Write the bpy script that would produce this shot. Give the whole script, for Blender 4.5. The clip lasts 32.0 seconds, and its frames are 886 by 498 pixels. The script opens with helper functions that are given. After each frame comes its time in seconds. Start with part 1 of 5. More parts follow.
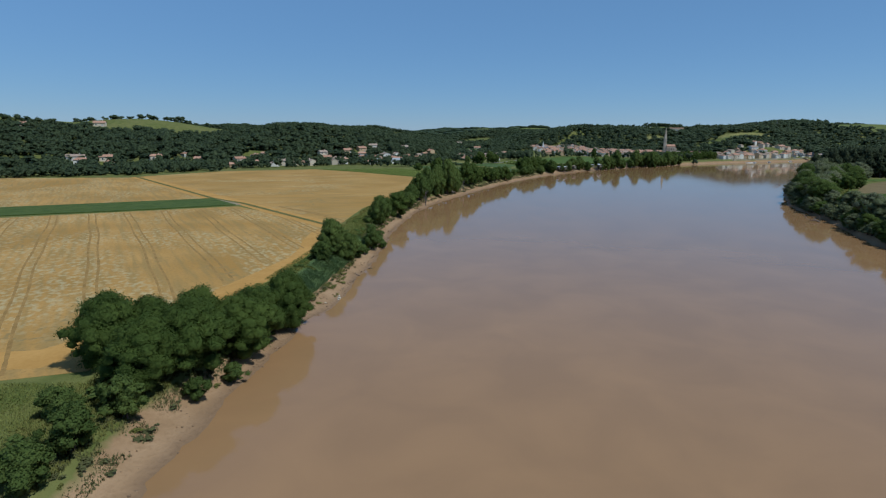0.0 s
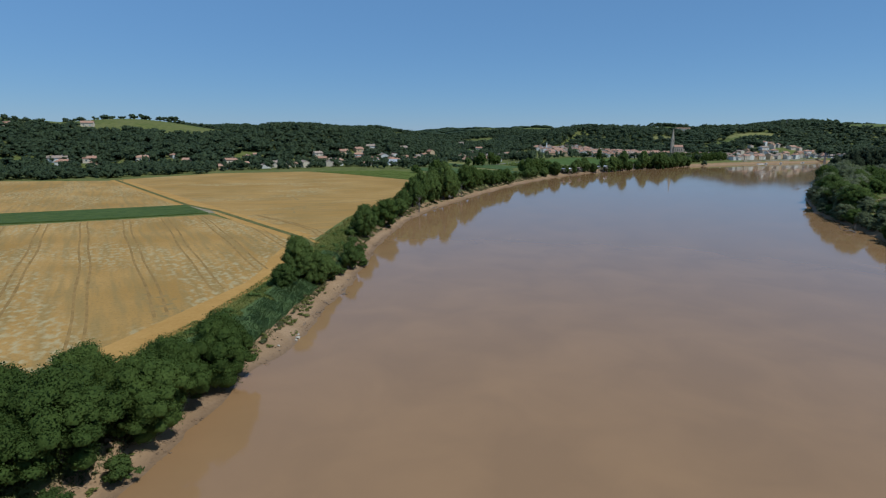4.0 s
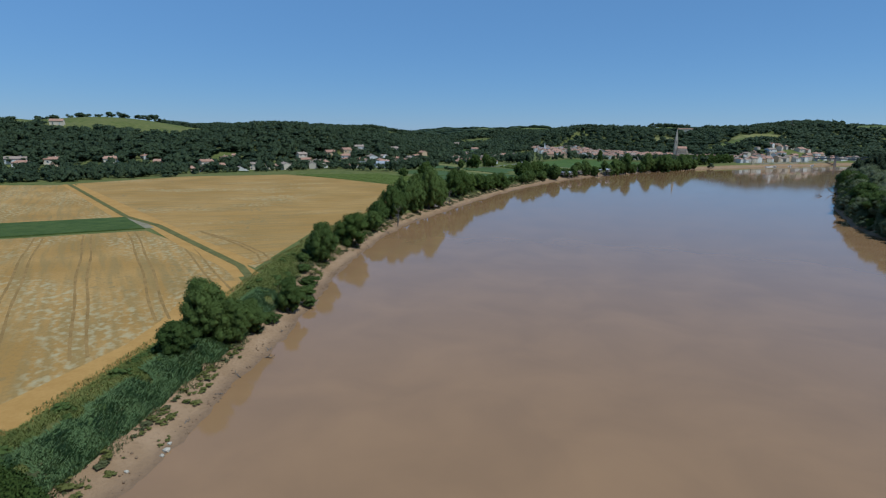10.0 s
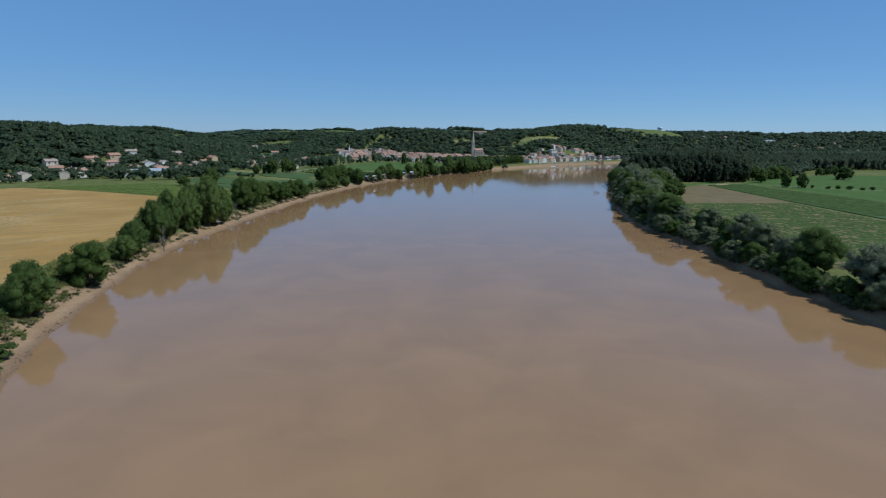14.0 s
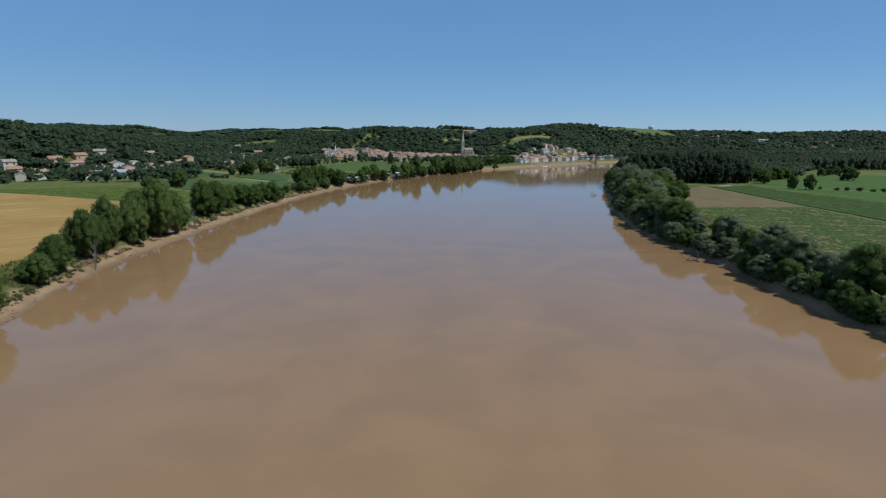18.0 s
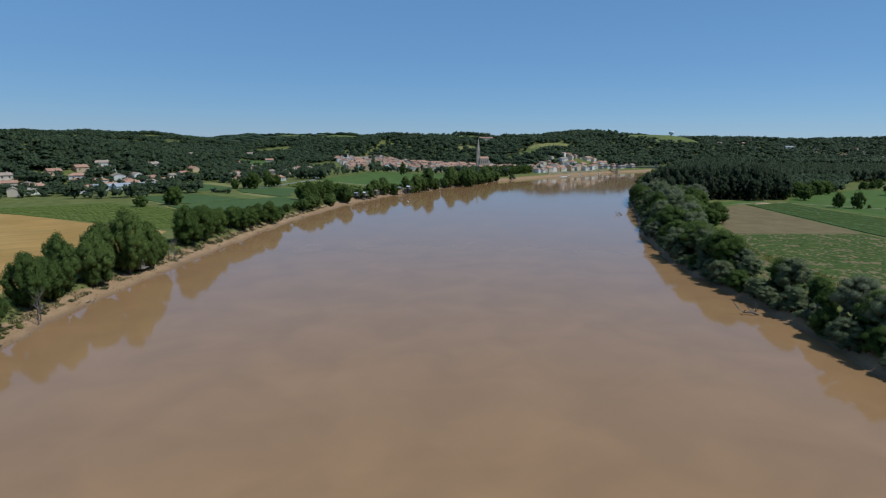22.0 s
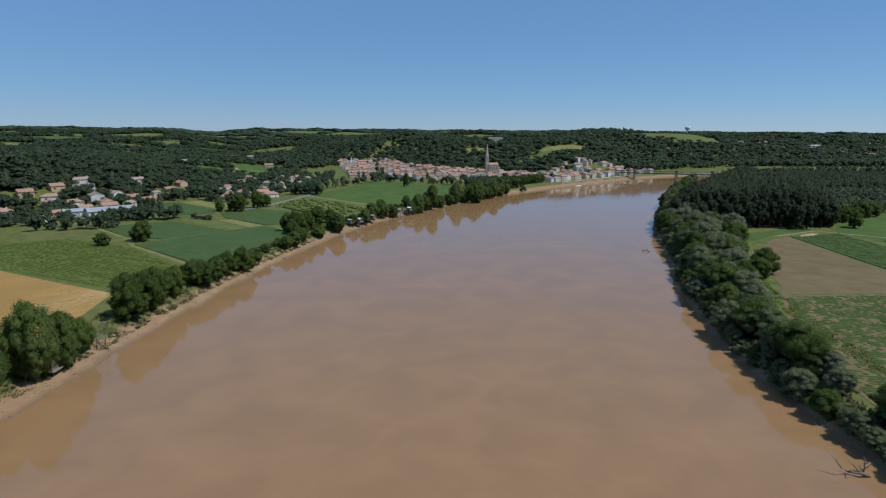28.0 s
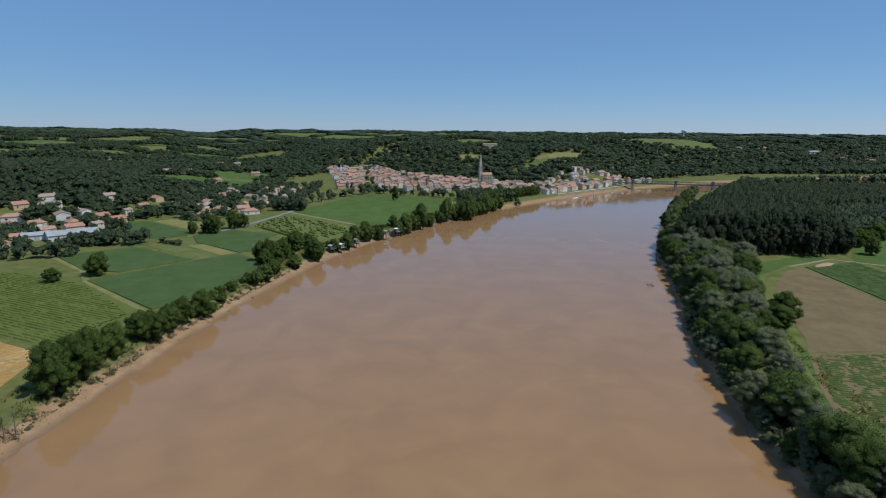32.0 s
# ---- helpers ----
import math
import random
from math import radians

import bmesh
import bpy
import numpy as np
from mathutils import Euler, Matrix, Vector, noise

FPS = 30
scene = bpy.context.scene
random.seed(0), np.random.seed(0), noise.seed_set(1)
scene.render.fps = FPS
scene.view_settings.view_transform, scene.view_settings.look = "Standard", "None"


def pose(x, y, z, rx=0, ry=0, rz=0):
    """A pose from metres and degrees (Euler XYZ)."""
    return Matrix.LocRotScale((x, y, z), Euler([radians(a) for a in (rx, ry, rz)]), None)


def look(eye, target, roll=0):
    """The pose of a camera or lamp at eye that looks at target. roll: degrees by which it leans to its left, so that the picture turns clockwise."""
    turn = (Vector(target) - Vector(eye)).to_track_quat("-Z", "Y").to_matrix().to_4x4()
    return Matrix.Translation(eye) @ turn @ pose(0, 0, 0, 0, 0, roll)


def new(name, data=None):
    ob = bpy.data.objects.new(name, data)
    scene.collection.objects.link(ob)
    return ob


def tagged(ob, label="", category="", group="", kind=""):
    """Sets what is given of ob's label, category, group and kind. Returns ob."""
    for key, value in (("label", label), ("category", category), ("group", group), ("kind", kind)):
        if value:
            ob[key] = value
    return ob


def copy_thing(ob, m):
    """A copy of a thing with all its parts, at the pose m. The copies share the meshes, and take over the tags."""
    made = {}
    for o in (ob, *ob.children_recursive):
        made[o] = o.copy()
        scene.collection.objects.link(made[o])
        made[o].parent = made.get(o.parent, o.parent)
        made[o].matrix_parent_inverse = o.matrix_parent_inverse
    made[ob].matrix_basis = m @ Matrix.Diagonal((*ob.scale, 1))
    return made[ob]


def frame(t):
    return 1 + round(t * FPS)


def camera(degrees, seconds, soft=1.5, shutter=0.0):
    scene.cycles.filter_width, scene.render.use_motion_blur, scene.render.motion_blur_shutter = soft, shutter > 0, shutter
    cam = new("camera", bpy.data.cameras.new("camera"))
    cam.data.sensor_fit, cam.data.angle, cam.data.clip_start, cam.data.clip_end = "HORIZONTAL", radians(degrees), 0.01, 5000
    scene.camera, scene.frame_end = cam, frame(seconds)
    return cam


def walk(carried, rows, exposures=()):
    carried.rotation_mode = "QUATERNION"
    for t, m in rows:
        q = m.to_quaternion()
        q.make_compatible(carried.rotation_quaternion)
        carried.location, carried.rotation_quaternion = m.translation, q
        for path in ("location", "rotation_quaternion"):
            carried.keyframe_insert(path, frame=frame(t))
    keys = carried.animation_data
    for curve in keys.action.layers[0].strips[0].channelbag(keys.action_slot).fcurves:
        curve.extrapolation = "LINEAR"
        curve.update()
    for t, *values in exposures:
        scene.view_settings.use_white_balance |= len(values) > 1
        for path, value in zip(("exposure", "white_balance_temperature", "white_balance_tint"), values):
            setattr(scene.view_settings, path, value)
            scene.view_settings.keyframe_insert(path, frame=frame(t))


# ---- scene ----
# ---- camera ----
cam = camera(77.6, 32.0, soft=1.2)
PATH = [
    (0, (3.063, 4.622, 39.911), (2.63, 6.531, 39.498), 0.4),
    (1, (2.395, 11.227, 40.04), (1.96, 13.135, 39.627), 0.4),
    (2, (2.032, 17.397, 40.142), (1.592, 19.304, 39.73), 0.5),
    (3, (1.844, 23.877, 40.37), (1.4, 25.783, 39.957), 0.5),
    (3.5, (1.497, 27.428, 40.318), (1.053, 29.334, 39.905), 0.4),
    (5.5, (1.014, 40.009, 40.235), (0.572, 41.915, 39.822), 0.4),
    (6, (0.808, 43.26, 40.338), (0.367, 45.166, 39.925), 0.5),
    (7, (0.363, 50.005, 40.379), (-0.077, 51.912, 39.967), 0.5),
    (8, (-0.09, 56.746, 40.633), (-0.529, 58.653, 40.22), 0.5),
    (9, (-0.483, 63.347, 40.852), (-0.922, 65.254, 40.439), 0.5),
    (10, (-1.084, 70.086, 40.973), (-1.519, 71.993, 40.559), 0.6),
    (11, (-1.448, 76.828, 41.102), (-1.885, 78.735, 40.69), 0.7),
    (11.5, (-1.28, 79.874, 41.264), (-1.612, 81.803, 40.854), 0.5),
    (12, (-1.052, 83.086, 41.286), (-1.094, 85.044, 40.879), 0.3),
    (12.5, (-0.116, 86.206, 41.242), (0.096, 88.153, 40.837), 0.6),
    (13, (0.604, 89.893, 41.192), (0.821, 91.84, 40.791), 0.6),
    (14, (2.599, 96.755, 41.171), (2.827, 98.702, 40.772), 0.6),
    (14.5, (3.37, 100.485, 41.04), (3.605, 102.431, 40.643), 0.6),
    (16.5, (6.112, 114.147, 40.694), (6.366, 116.09, 40.297), 0.6),
    (17, (6.88, 118.012, 40.684), (7.137, 119.955, 40.287), 0.6),
    (18, (8.685, 124.752, 40.785), (8.946, 126.694, 40.384), 0.6),
    (19, (9.787, 131.601, 40.614), (10.052, 133.542, 40.214), 0.7),
    (20, (11.249, 139.185, 41.437), (11.513, 141.127, 41.038), 0.7),
    (20.5, (12.04, 142.974, 42.901), (12.294, 144.919, 42.51), 0.8),
    (21, (12.703, 146.907, 44.218), (12.941, 148.856, 43.835), 0.7),
    (21.5, (13.708, 150.727, 45.881), (13.928, 152.678, 45.498), 0.7),
    (22, (14.746, 154.626, 47.51), (14.951, 156.577, 47.122), 0.6),
    (23, (15.668, 162.844, 51.002), (15.856, 164.794, 50.597), 0.4),
    (24, (17.331, 170.463, 54.395), (17.507, 172.411, 53.977), 0.2),
    (25, (18.74, 178.729, 57.992), (18.915, 180.675, 57.566), 0.2),
    (25.5, (19.642, 182.649, 59.509), (19.816, 184.596, 59.085), 0.3),
    (27.5, (23.699, 198.403, 66.097), (23.866, 200.351, 65.677), 0.4),
    (28, (24.334, 201.944, 67.715), (24.502, 203.893, 67.296), 0.4),
    (29, (26.29, 209.617, 70.71), (26.455, 211.565, 70.29), 0.4),
    (30, (28.028, 217.102, 74.405), (28.206, 219.049, 73.985), 0.5),
    (31, (29.838, 224.831, 77.393), (30.016, 226.779, 76.978), 0.5),
    (32, (31.834, 232.032, 80.071), (32.018, 233.978, 79.651), 0.5),
]
walk(cam, [(t, look(eye, target, roll)) for t, eye, target, roll in PATH], [(0, -0.07, 5460, 3), (6, -0.07, 5330, 3), (12, -0.05, 5130, 3), (14.5, -0.02, 5150, 3), (17, 0.0, 5440, 3), (24, 0.0, 5450, 4), (32, 0.03, 5620, 7)])

# ---- daylight ----
SUN = Vector((0.50, -0.14, 0.85)).normalized()  # towards the sun
world = bpy.data.worlds.new("sky")
scene.world = world
world.use_nodes = True
wn = world.node_tree.nodes
sky = wn.new("ShaderNodeTexSky")
sky.sky_type, sky.sun_disc = "NISHITA", False
sky.sun_elevation, sky.sun_rotation = math.asin(SUN.z), -math.atan2(SUN.x, SUN.y)
sky.altitude, sky.air_density, sky.dust_density, sky.ozone_density = 60, 0.9, 0.0, 5.0
haze = wn.new("ShaderNodeMix")  # thin even summer haze over the clear sky
haze.data_type = "RGBA"
haze.inputs["Factor"].default_value, haze.inputs["B"].default_value = 0.57, (1.98, 3.42, 5.62, 1)
world.node_tree.links.new(sky.outputs[0], haze.inputs["A"])
world.node_tree.links.new(haze.outputs["Result"], wn["Background"].inputs[0])
wn["Background"].inputs[1].default_value = 0.085
sun = new("sun", bpy.data.lights.new("sun", "SUN"))
sun.data.energy, sun.data.angle, sun.data.color = 3.6, radians(0.53), (1.0, 0.94, 0.85)
sun.matrix_world = look(SUN * 100, (0, 0, 0))
scene.view_settings.exposure = 0.0

# ---- materials ----
def material(name, dark, light, rough=0.9, size=1.0, fine=8.0, bump=0.0, spread=0.0, spec=0.05, metal=0.0, leaf=0.0, island=0.0):
    """Two colours mixed by coarse and fine noise at world size; spread: how much objects differ; leaf: share of light let through."""
    m = bpy.data.materials.new(name)
    m.use_nodes = True
    n, link = m.node_tree.nodes, m.node_tree.links.new
    b = n["Principled BSDF"]
    geo = n.new("ShaderNodeNewGeometry")
    a, f = n.new("ShaderNodeTexNoise"), n.new("ShaderNodeTexNoise")
    a.inputs["Scale"].default_value, f.inputs["Scale"].default_value = 1 / size, fine / size
    a.inputs["Detail"].default_value, f.inputs["Detail"].default_value = 3, 2
    link(geo.outputs["Position"], a.inputs["Vector"]), link(geo.outputs["Position"], f.inputs["Vector"])
    add = n.new("ShaderNodeMath")
    add.operation = "MULTIPLY_ADD"
    add.inputs[1].default_value = 0.55
    link(f.outputs["Fac"], add.inputs[0]), link(a.outputs["Fac"], add.inputs[2])
    fac = add.outputs[0]
    if spread:
        info, more = n.new("ShaderNodeObjectInfo"), n.new("ShaderNodeMath")
        more.operation = "MULTIPLY_ADD"
        more.inputs[1].default_value = spread
        link(info.outputs["Random"], more.inputs[0]), link(fac, more.inputs[2])
        fac = more.outputs[0]
    if island:
        more = n.new("ShaderNodeMath")
        more.operation = "MULTIPLY_ADD"
        more.inputs[1].default_value = island
        link(geo.outputs["Random Per Island"], more.inputs[0]), link(fac, more.inputs[2])
        fac = more.outputs[0]
    span = n.new("ShaderNodeMapRange")
    span.inputs["From Min"].default_value, span.inputs["From Max"].default_value = 0.5, 1.05 + spread + island
    link(fac, span.inputs["Value"])
    mix = n.new("ShaderNodeMix")
    mix.data_type = "RGBA"
    mix.inputs["A"].default_value, mix.inputs["B"].default_value = (*dark, 1), (*light, 1)
    link(span.outputs[0], mix.inputs["Factor"])
    link(mix.outputs["Result"], b.inputs["Base Color"])
    b.inputs["Roughness"].default_value, b.inputs["Metallic"].default_value = rough, metal
    b.inputs["Specular IOR Level"].default_value = spec
    if bump:
        k = n.new("ShaderNodeBump")
        k.inputs["Strength"].default_value, k.inputs["Distance"].default_value = 0.6, bump
        link(f.outputs["Fac"], k.inputs["Height"]), link(k.outputs[0], b.inputs["Normal"])
    if leaf:
        t, s = n.new("ShaderNodeBsdfTranslucent"), n.new("ShaderNodeMixShader")
        s.inputs[0].default_value = leaf
        link(mix.outputs["Result"], t.inputs["Color"])
        link(b.outputs[0], s.inputs[1]), link(t.outputs[0], s.inputs[2])
        link(s.outputs[0], n["Material Output"].inputs["Surface"])
    return m


LEAF_OAK = material("oak leaves", (0.052, 0.082, 0.018), (0.125, 0.165, 0.036), 0.8, 2.5, 9, 0, 0.5, 0.10, leaf=0.42)
LEAF_ASH = material("ash leaves", (0.060, 0.092, 0.022), (0.148, 0.19, 0.048), 0.8, 2.5, 9, 0, 0.5, 0.10, leaf=0.42)
LEAF_WILLOW = material("willow leaves", (0.108, 0.128, 0.058), (0.222, 0.236, 0.112), 0.8, 2.5, 9, 0, 0.4, 0.18, leaf=0.42)
LEAF_PALE = material("silver willow leaves", (0.122, 0.138, 0.074), (0.214, 0.226, 0.128), 0.8, 2.5, 9, 0, 0.3, 0.12, leaf=0.42)
LEAF_POPLAR = material("poplar leaves", (0.038, 0.052, 0.025), (0.064, 0.08, 0.036), 0.8, 2.5, 9, 0, 0.3, 0.22, leaf=0.42)
LEAF_WOOD = material("woodland leaves", (0.032, 0.049, 0.024), (0.076, 0.099, 0.04), 0.7, 15, 9, 0, 0, 0.2, leaf=0.3, island=0.3)
BARK = material("bark", (0.05, 0.04, 0.03), (0.14, 0.11, 0.085), 0.95, 0.5, 8, 0.05)
DEADWOOD = material("dead wood", (0.10, 0.085, 0.07), (0.26, 0.22, 0.18), 0.95, 0.5, 8, 0.05)
WHEAT = material("ripe wheat", (0.40, 0.255, 0.085), (0.56, 0.375, 0.14), 0.9, 14, 12, 0.15)
WHEAT_PALE = material("flattened wheat", (0.36, 0.27, 0.12), (0.58, 0.46, 0.25), 0.9, 6, 9, 0.2)
TRACK_SOIL = material("wheel track", (0.20, 0.120, 0.040), (0.33, 0.20, 0.070), 0.95, 3, 9, 0.1)
STRAW = material("bare straw ground", (0.360, 0.196, 0.054), (0.450, 0.256, 0.078), 0.95, 7, 10, 0.1)
CROP = material("soy leaves", (0.052, 0.08, 0.022), (0.08, 0.112, 0.034), 0.7, 9, 14, 0.3)
CROP_LIGHT = material("meadow", (0.056, 0.090, 0.020), (0.096, 0.134, 0.034), 0.85, 12, 16, 0.2)
CROP_OLIVE = material("young orchard grass", (0.092, 0.108, 0.028), (0.148, 0.16, 0.052), 0.85, 8, 14, 0.2)
CROP_YELLOW = material("dry hay", (0.15, 0.145, 0.046), (0.235, 0.212, 0.078), 0.9, 9, 12, 0.2)
SOIL = material("tilled soil", (0.132, 0.098, 0.048), (0.190, 0.142, 0.070), 0.95, 8, 14, 0.15)
VINE = material("vine leaves", (0.084, 0.106, 0.02), (0.14, 0.158, 0.036), 0.75, 3, 9, 0.15, 0.3)
DITCH = material("coarse ditch grass", (0.090, 0.085, 0.026), (0.165, 0.145, 0.05), 0.9, 3, 9, 0.2)
CROP_VEG = material("vegetable leaves", (0.044, 0.068, 0.016), (0.088, 0.112, 0.030), 0.8, 4, 9, 0.1)
VINE_GROUND = material("grass between vines", (0.084, 0.104, 0.024), (0.126, 0.140, 0.038), 0.9, 5, 10, 0.1)
REED = material("reeds", (0.130, 0.205, 0.078), (0.235, 0.310, 0.125), 0.7, 3, 8, 0, 0.2, leaf=0.48)
GRASS = material("long grass", (0.135, 0.148, 0.034), (0.290, 0.265, 0.085), 0.8, 4, 9, 0, 0.2, leaf=0.48)
GRASS_GREEN = material("meadow grass", (0.110, 0.160, 0.036), (0.300, 0.300, 0.090), 0.85, 7, 6, 0, 0.2, leaf=0.48)
GRASS_GREY = material("salt grass", (0.105, 0.112, 0.042), (0.205, 0.2, 0.088), 0.8, 3, 9, 0, 0.2, leaf=0.48)
MUD_DARK = material("wet mud lumps", (0.15, 0.098, 0.058), (0.28, 0.18, 0.105), 0.7, 2, 8, 0.05)
GRAVEL = material("pale gravel", (0.2, 0.165, 0.1), (0.31, 0.26, 0.165), 0.95, 3, 9, 0.05)
ASPHALT = material("road surface", (0.16, 0.155, 0.145), (0.26, 0.25, 0.235), 0.9, 4, 9, 0.02)
SAND = material("sand heap", (0.30, 0.21, 0.115), (0.42, 0.30, 0.18), 0.95, 3, 8, 0.1)
STONE = material("limestone", (0.36, 0.30, 0.22), (0.52, 0.45, 0.35), 0.9, 3, 7, 0.03, 0.2)
PLASTER = [material("cream plaster", (0.56, 0.46, 0.33), (0.68, 0.58, 0.45), 0.9, 3, 8, 0, 0.1),
           material("white plaster", (0.60, 0.56, 0.50), (0.74, 0.70, 0.63), 0.9, 3, 8, 0, 0.1),
           material("ochre plaster", (0.48, 0.33, 0.19), (0.60, 0.43, 0.27), 0.9, 3, 8, 0, 0.1),
           material("grey stone wall", (0.42, 0.36, 0.29), (0.55, 0.48, 0.39), 0.9, 2, 8, 0.02, 0.1)]
TILES = [material("clay tiles", (0.29, 0.155, 0.10), (0.45, 0.268, 0.185), 0.9, 2.5, 8, 0.05, 0.3),
         material("weathered tiles", (0.25, 0.185, 0.14), (0.38, 0.29, 0.225), 0.9, 2.5, 8, 0.05, 0.3),
         material("slate", (0.10, 0.105, 0.115), (0.18, 0.185, 0.20), 0.8, 2.5, 8, 0.03, 0.2)]
ZINC = material("sheet roof", (0.27, 0.275, 0.28), (0.38, 0.385, 0.39), 0.6, 4, 8, 0.01)
GLASS_DARK = material("window pane", (0.03, 0.035, 0.04), (0.05, 0.055, 0.065), 0.15, 2, 6, 0, 0, 0.6)
SHUTTER = material("painted shutters", (0.30, 0.33, 0.34), (0.42, 0.45, 0.46), 0.7, 1, 6)
STEEL = material("bridge steel", (0.12, 0.13, 0.13), (0.20, 0.21, 0.21), 0.6, 2, 8, 0, 0, 0.4)
PLANK = material("weathered planks", (0.17, 0.14, 0.11), (0.30, 0.26, 0.21), 0.9, 1, 7, 0.02, 0.3)
HULL = material("white hull", (0.70, 0.70, 0.68), (0.82, 0.82, 0.80), 0.4, 1, 5)


def ground_material():
    m = bpy.data.materials.new("bank and meadow")
    m.use_nodes = True
    n, link = m.node_tree.nodes, m.node_tree.links.new
    b = n["Principled BSDF"]
    geo, xyz = n.new("ShaderNodeNewGeometry"), n.new("ShaderNodeSeparateXYZ")
    link(geo.outputs["Position"], xyz.inputs[0])

    def tex(scale, detail=4):
        t = n.new("ShaderNodeTexNoise")
        t.inputs["Scale"].default_value, t.inputs["Detail"].default_value = scale, detail
        link(geo.outputs["Position"], t.inputs["Vector"])
        return t.outputs["Fac"]

    def blend(f, a, c):
        k = n.new("ShaderNodeMix")
        k.data_type = "RGBA"
        for v, s in ((f, "Factor"), (a, "A"), (c, "B")):
            if isinstance(v, tuple):
                k.inputs[s].default_value = (*v, 1)
            else:
                link(v, k.inputs[s])
        return k.outputs["Result"]

    def step(v, lo, hi):
        k = n.new("ShaderNodeMapRange")
        k.inputs["From Min"].default_value, k.inputs["From Max"].default_value = lo, hi
        link(v, k.inputs["Value"])
        return k.outputs[0]

    def plus(a, c, f):
        k = n.new("ShaderNodeMath")
        k.operation = "MULTIPLY_ADD"
        k.inputs[1].default_value = f
        link(c, k.inputs[0]), link(a, k.inputs[2])
        return k.outputs[0]

    coarse, mid, fine = tex(0.02), tex(0.18), tex(1.4)
    mud = blend(step(mid, 0.35, 0.7), (0.270, 0.168, 0.088), (0.345, 0.222, 0.124))
    mud = blend(step(fine, 0.5, 0.75), mud, (0.25, 0.155, 0.082))
    grass = blend(step(mid, 0.35, 0.7), (0.084, 0.098, 0.024), (0.155, 0.154, 0.048))
    grass = blend(step(coarse, 0.45, 0.7), grass, (0.142, 0.138, 0.046))
    wet = blend(step(plus(xyz.outputs["Z"], fine, 0.6), 0.35, 0.9), (0.20, 0.125, 0.07), mud)
    top = blend(step(plus(xyz.outputs["Z"], mid, 3.0), 3.6, 4.4), wet, grass)
    link(top, b.inputs["Base Color"])
    link(step(plus(xyz.outputs["Z"], fine, 0.5), 0.2, 1.0), b.inputs["Roughness"])
    rough = n.new("ShaderNodeMapRange")
    rough.inputs["To Min"].default_value, rough.inputs["To Max"].default_value = 0.45, 0.95
    link(xyz.outputs["Z"], rough.inputs["Value"]), link(rough.outputs[0], b.inputs["Roughness"])
    b.inputs["Specular IOR Level"].default_value = 0.06
    k = n.new("ShaderNodeBump")
    k.inputs["Strength"].default_value, k.inputs["Distance"].default_value = 0.7, 0.35
    link(fine, k.inputs["Height"]), link(k.outputs[0], b.inputs["Normal"])
    return m


def water_material():
    m = bpy.data.materials.new("silty river water")
    m.use_nodes = True
    n, link = m.node_tree.nodes, m.node_tree.links.new
    b = n["Principled BSDF"]
    geo = n.new("ShaderNodeNewGeometry")
    a, f, mix = n.new("ShaderNodeTexNoise"), n.new("ShaderNodeTexNoise"), n.new("ShaderNodeMix")
    mix.data_type = "RGBA"
    a.inputs["Scale"].default_value, a.inputs["Detail"].default_value, a.inputs["Distortion"].default_value = 0.06, 8, 0.5
    f.inputs["Scale"].default_value, f.inputs["Detail"].default_value = 0.7, 3
    link(geo.outputs["Position"], a.inputs["Vector"]), link(geo.outputs["Position"], f.inputs["Vector"])
    span = n.new("ShaderNodeMapRange")
    span.inputs["From Min"].default_value, span.inputs["From Max"].default_value = 0.35, 0.7
    link(a.outputs["Fac"], span.inputs["Value"]), link(span.outputs[0], mix.inputs["Factor"])
    mix.inputs["A"].default_value, mix.inputs["B"].default_value = (0.262, 0.148, 0.067, 1), (0.304, 0.171, 0.076, 1)
    link(mix.outputs["Result"], b.inputs["Base Color"])
    b.inputs["Roughness"].default_value, b.inputs["IOR"].default_value = 0.06, 1.40
    k = n.new("ShaderNodeBump")
    k.inputs["Strength"].default_value, k.inputs["Distance"].default_value = 0.10, 0.06
    link(f.outputs["Fac"], k.inputs["Height"]), link(k.outputs[0], b.inputs["Normal"])
    return m


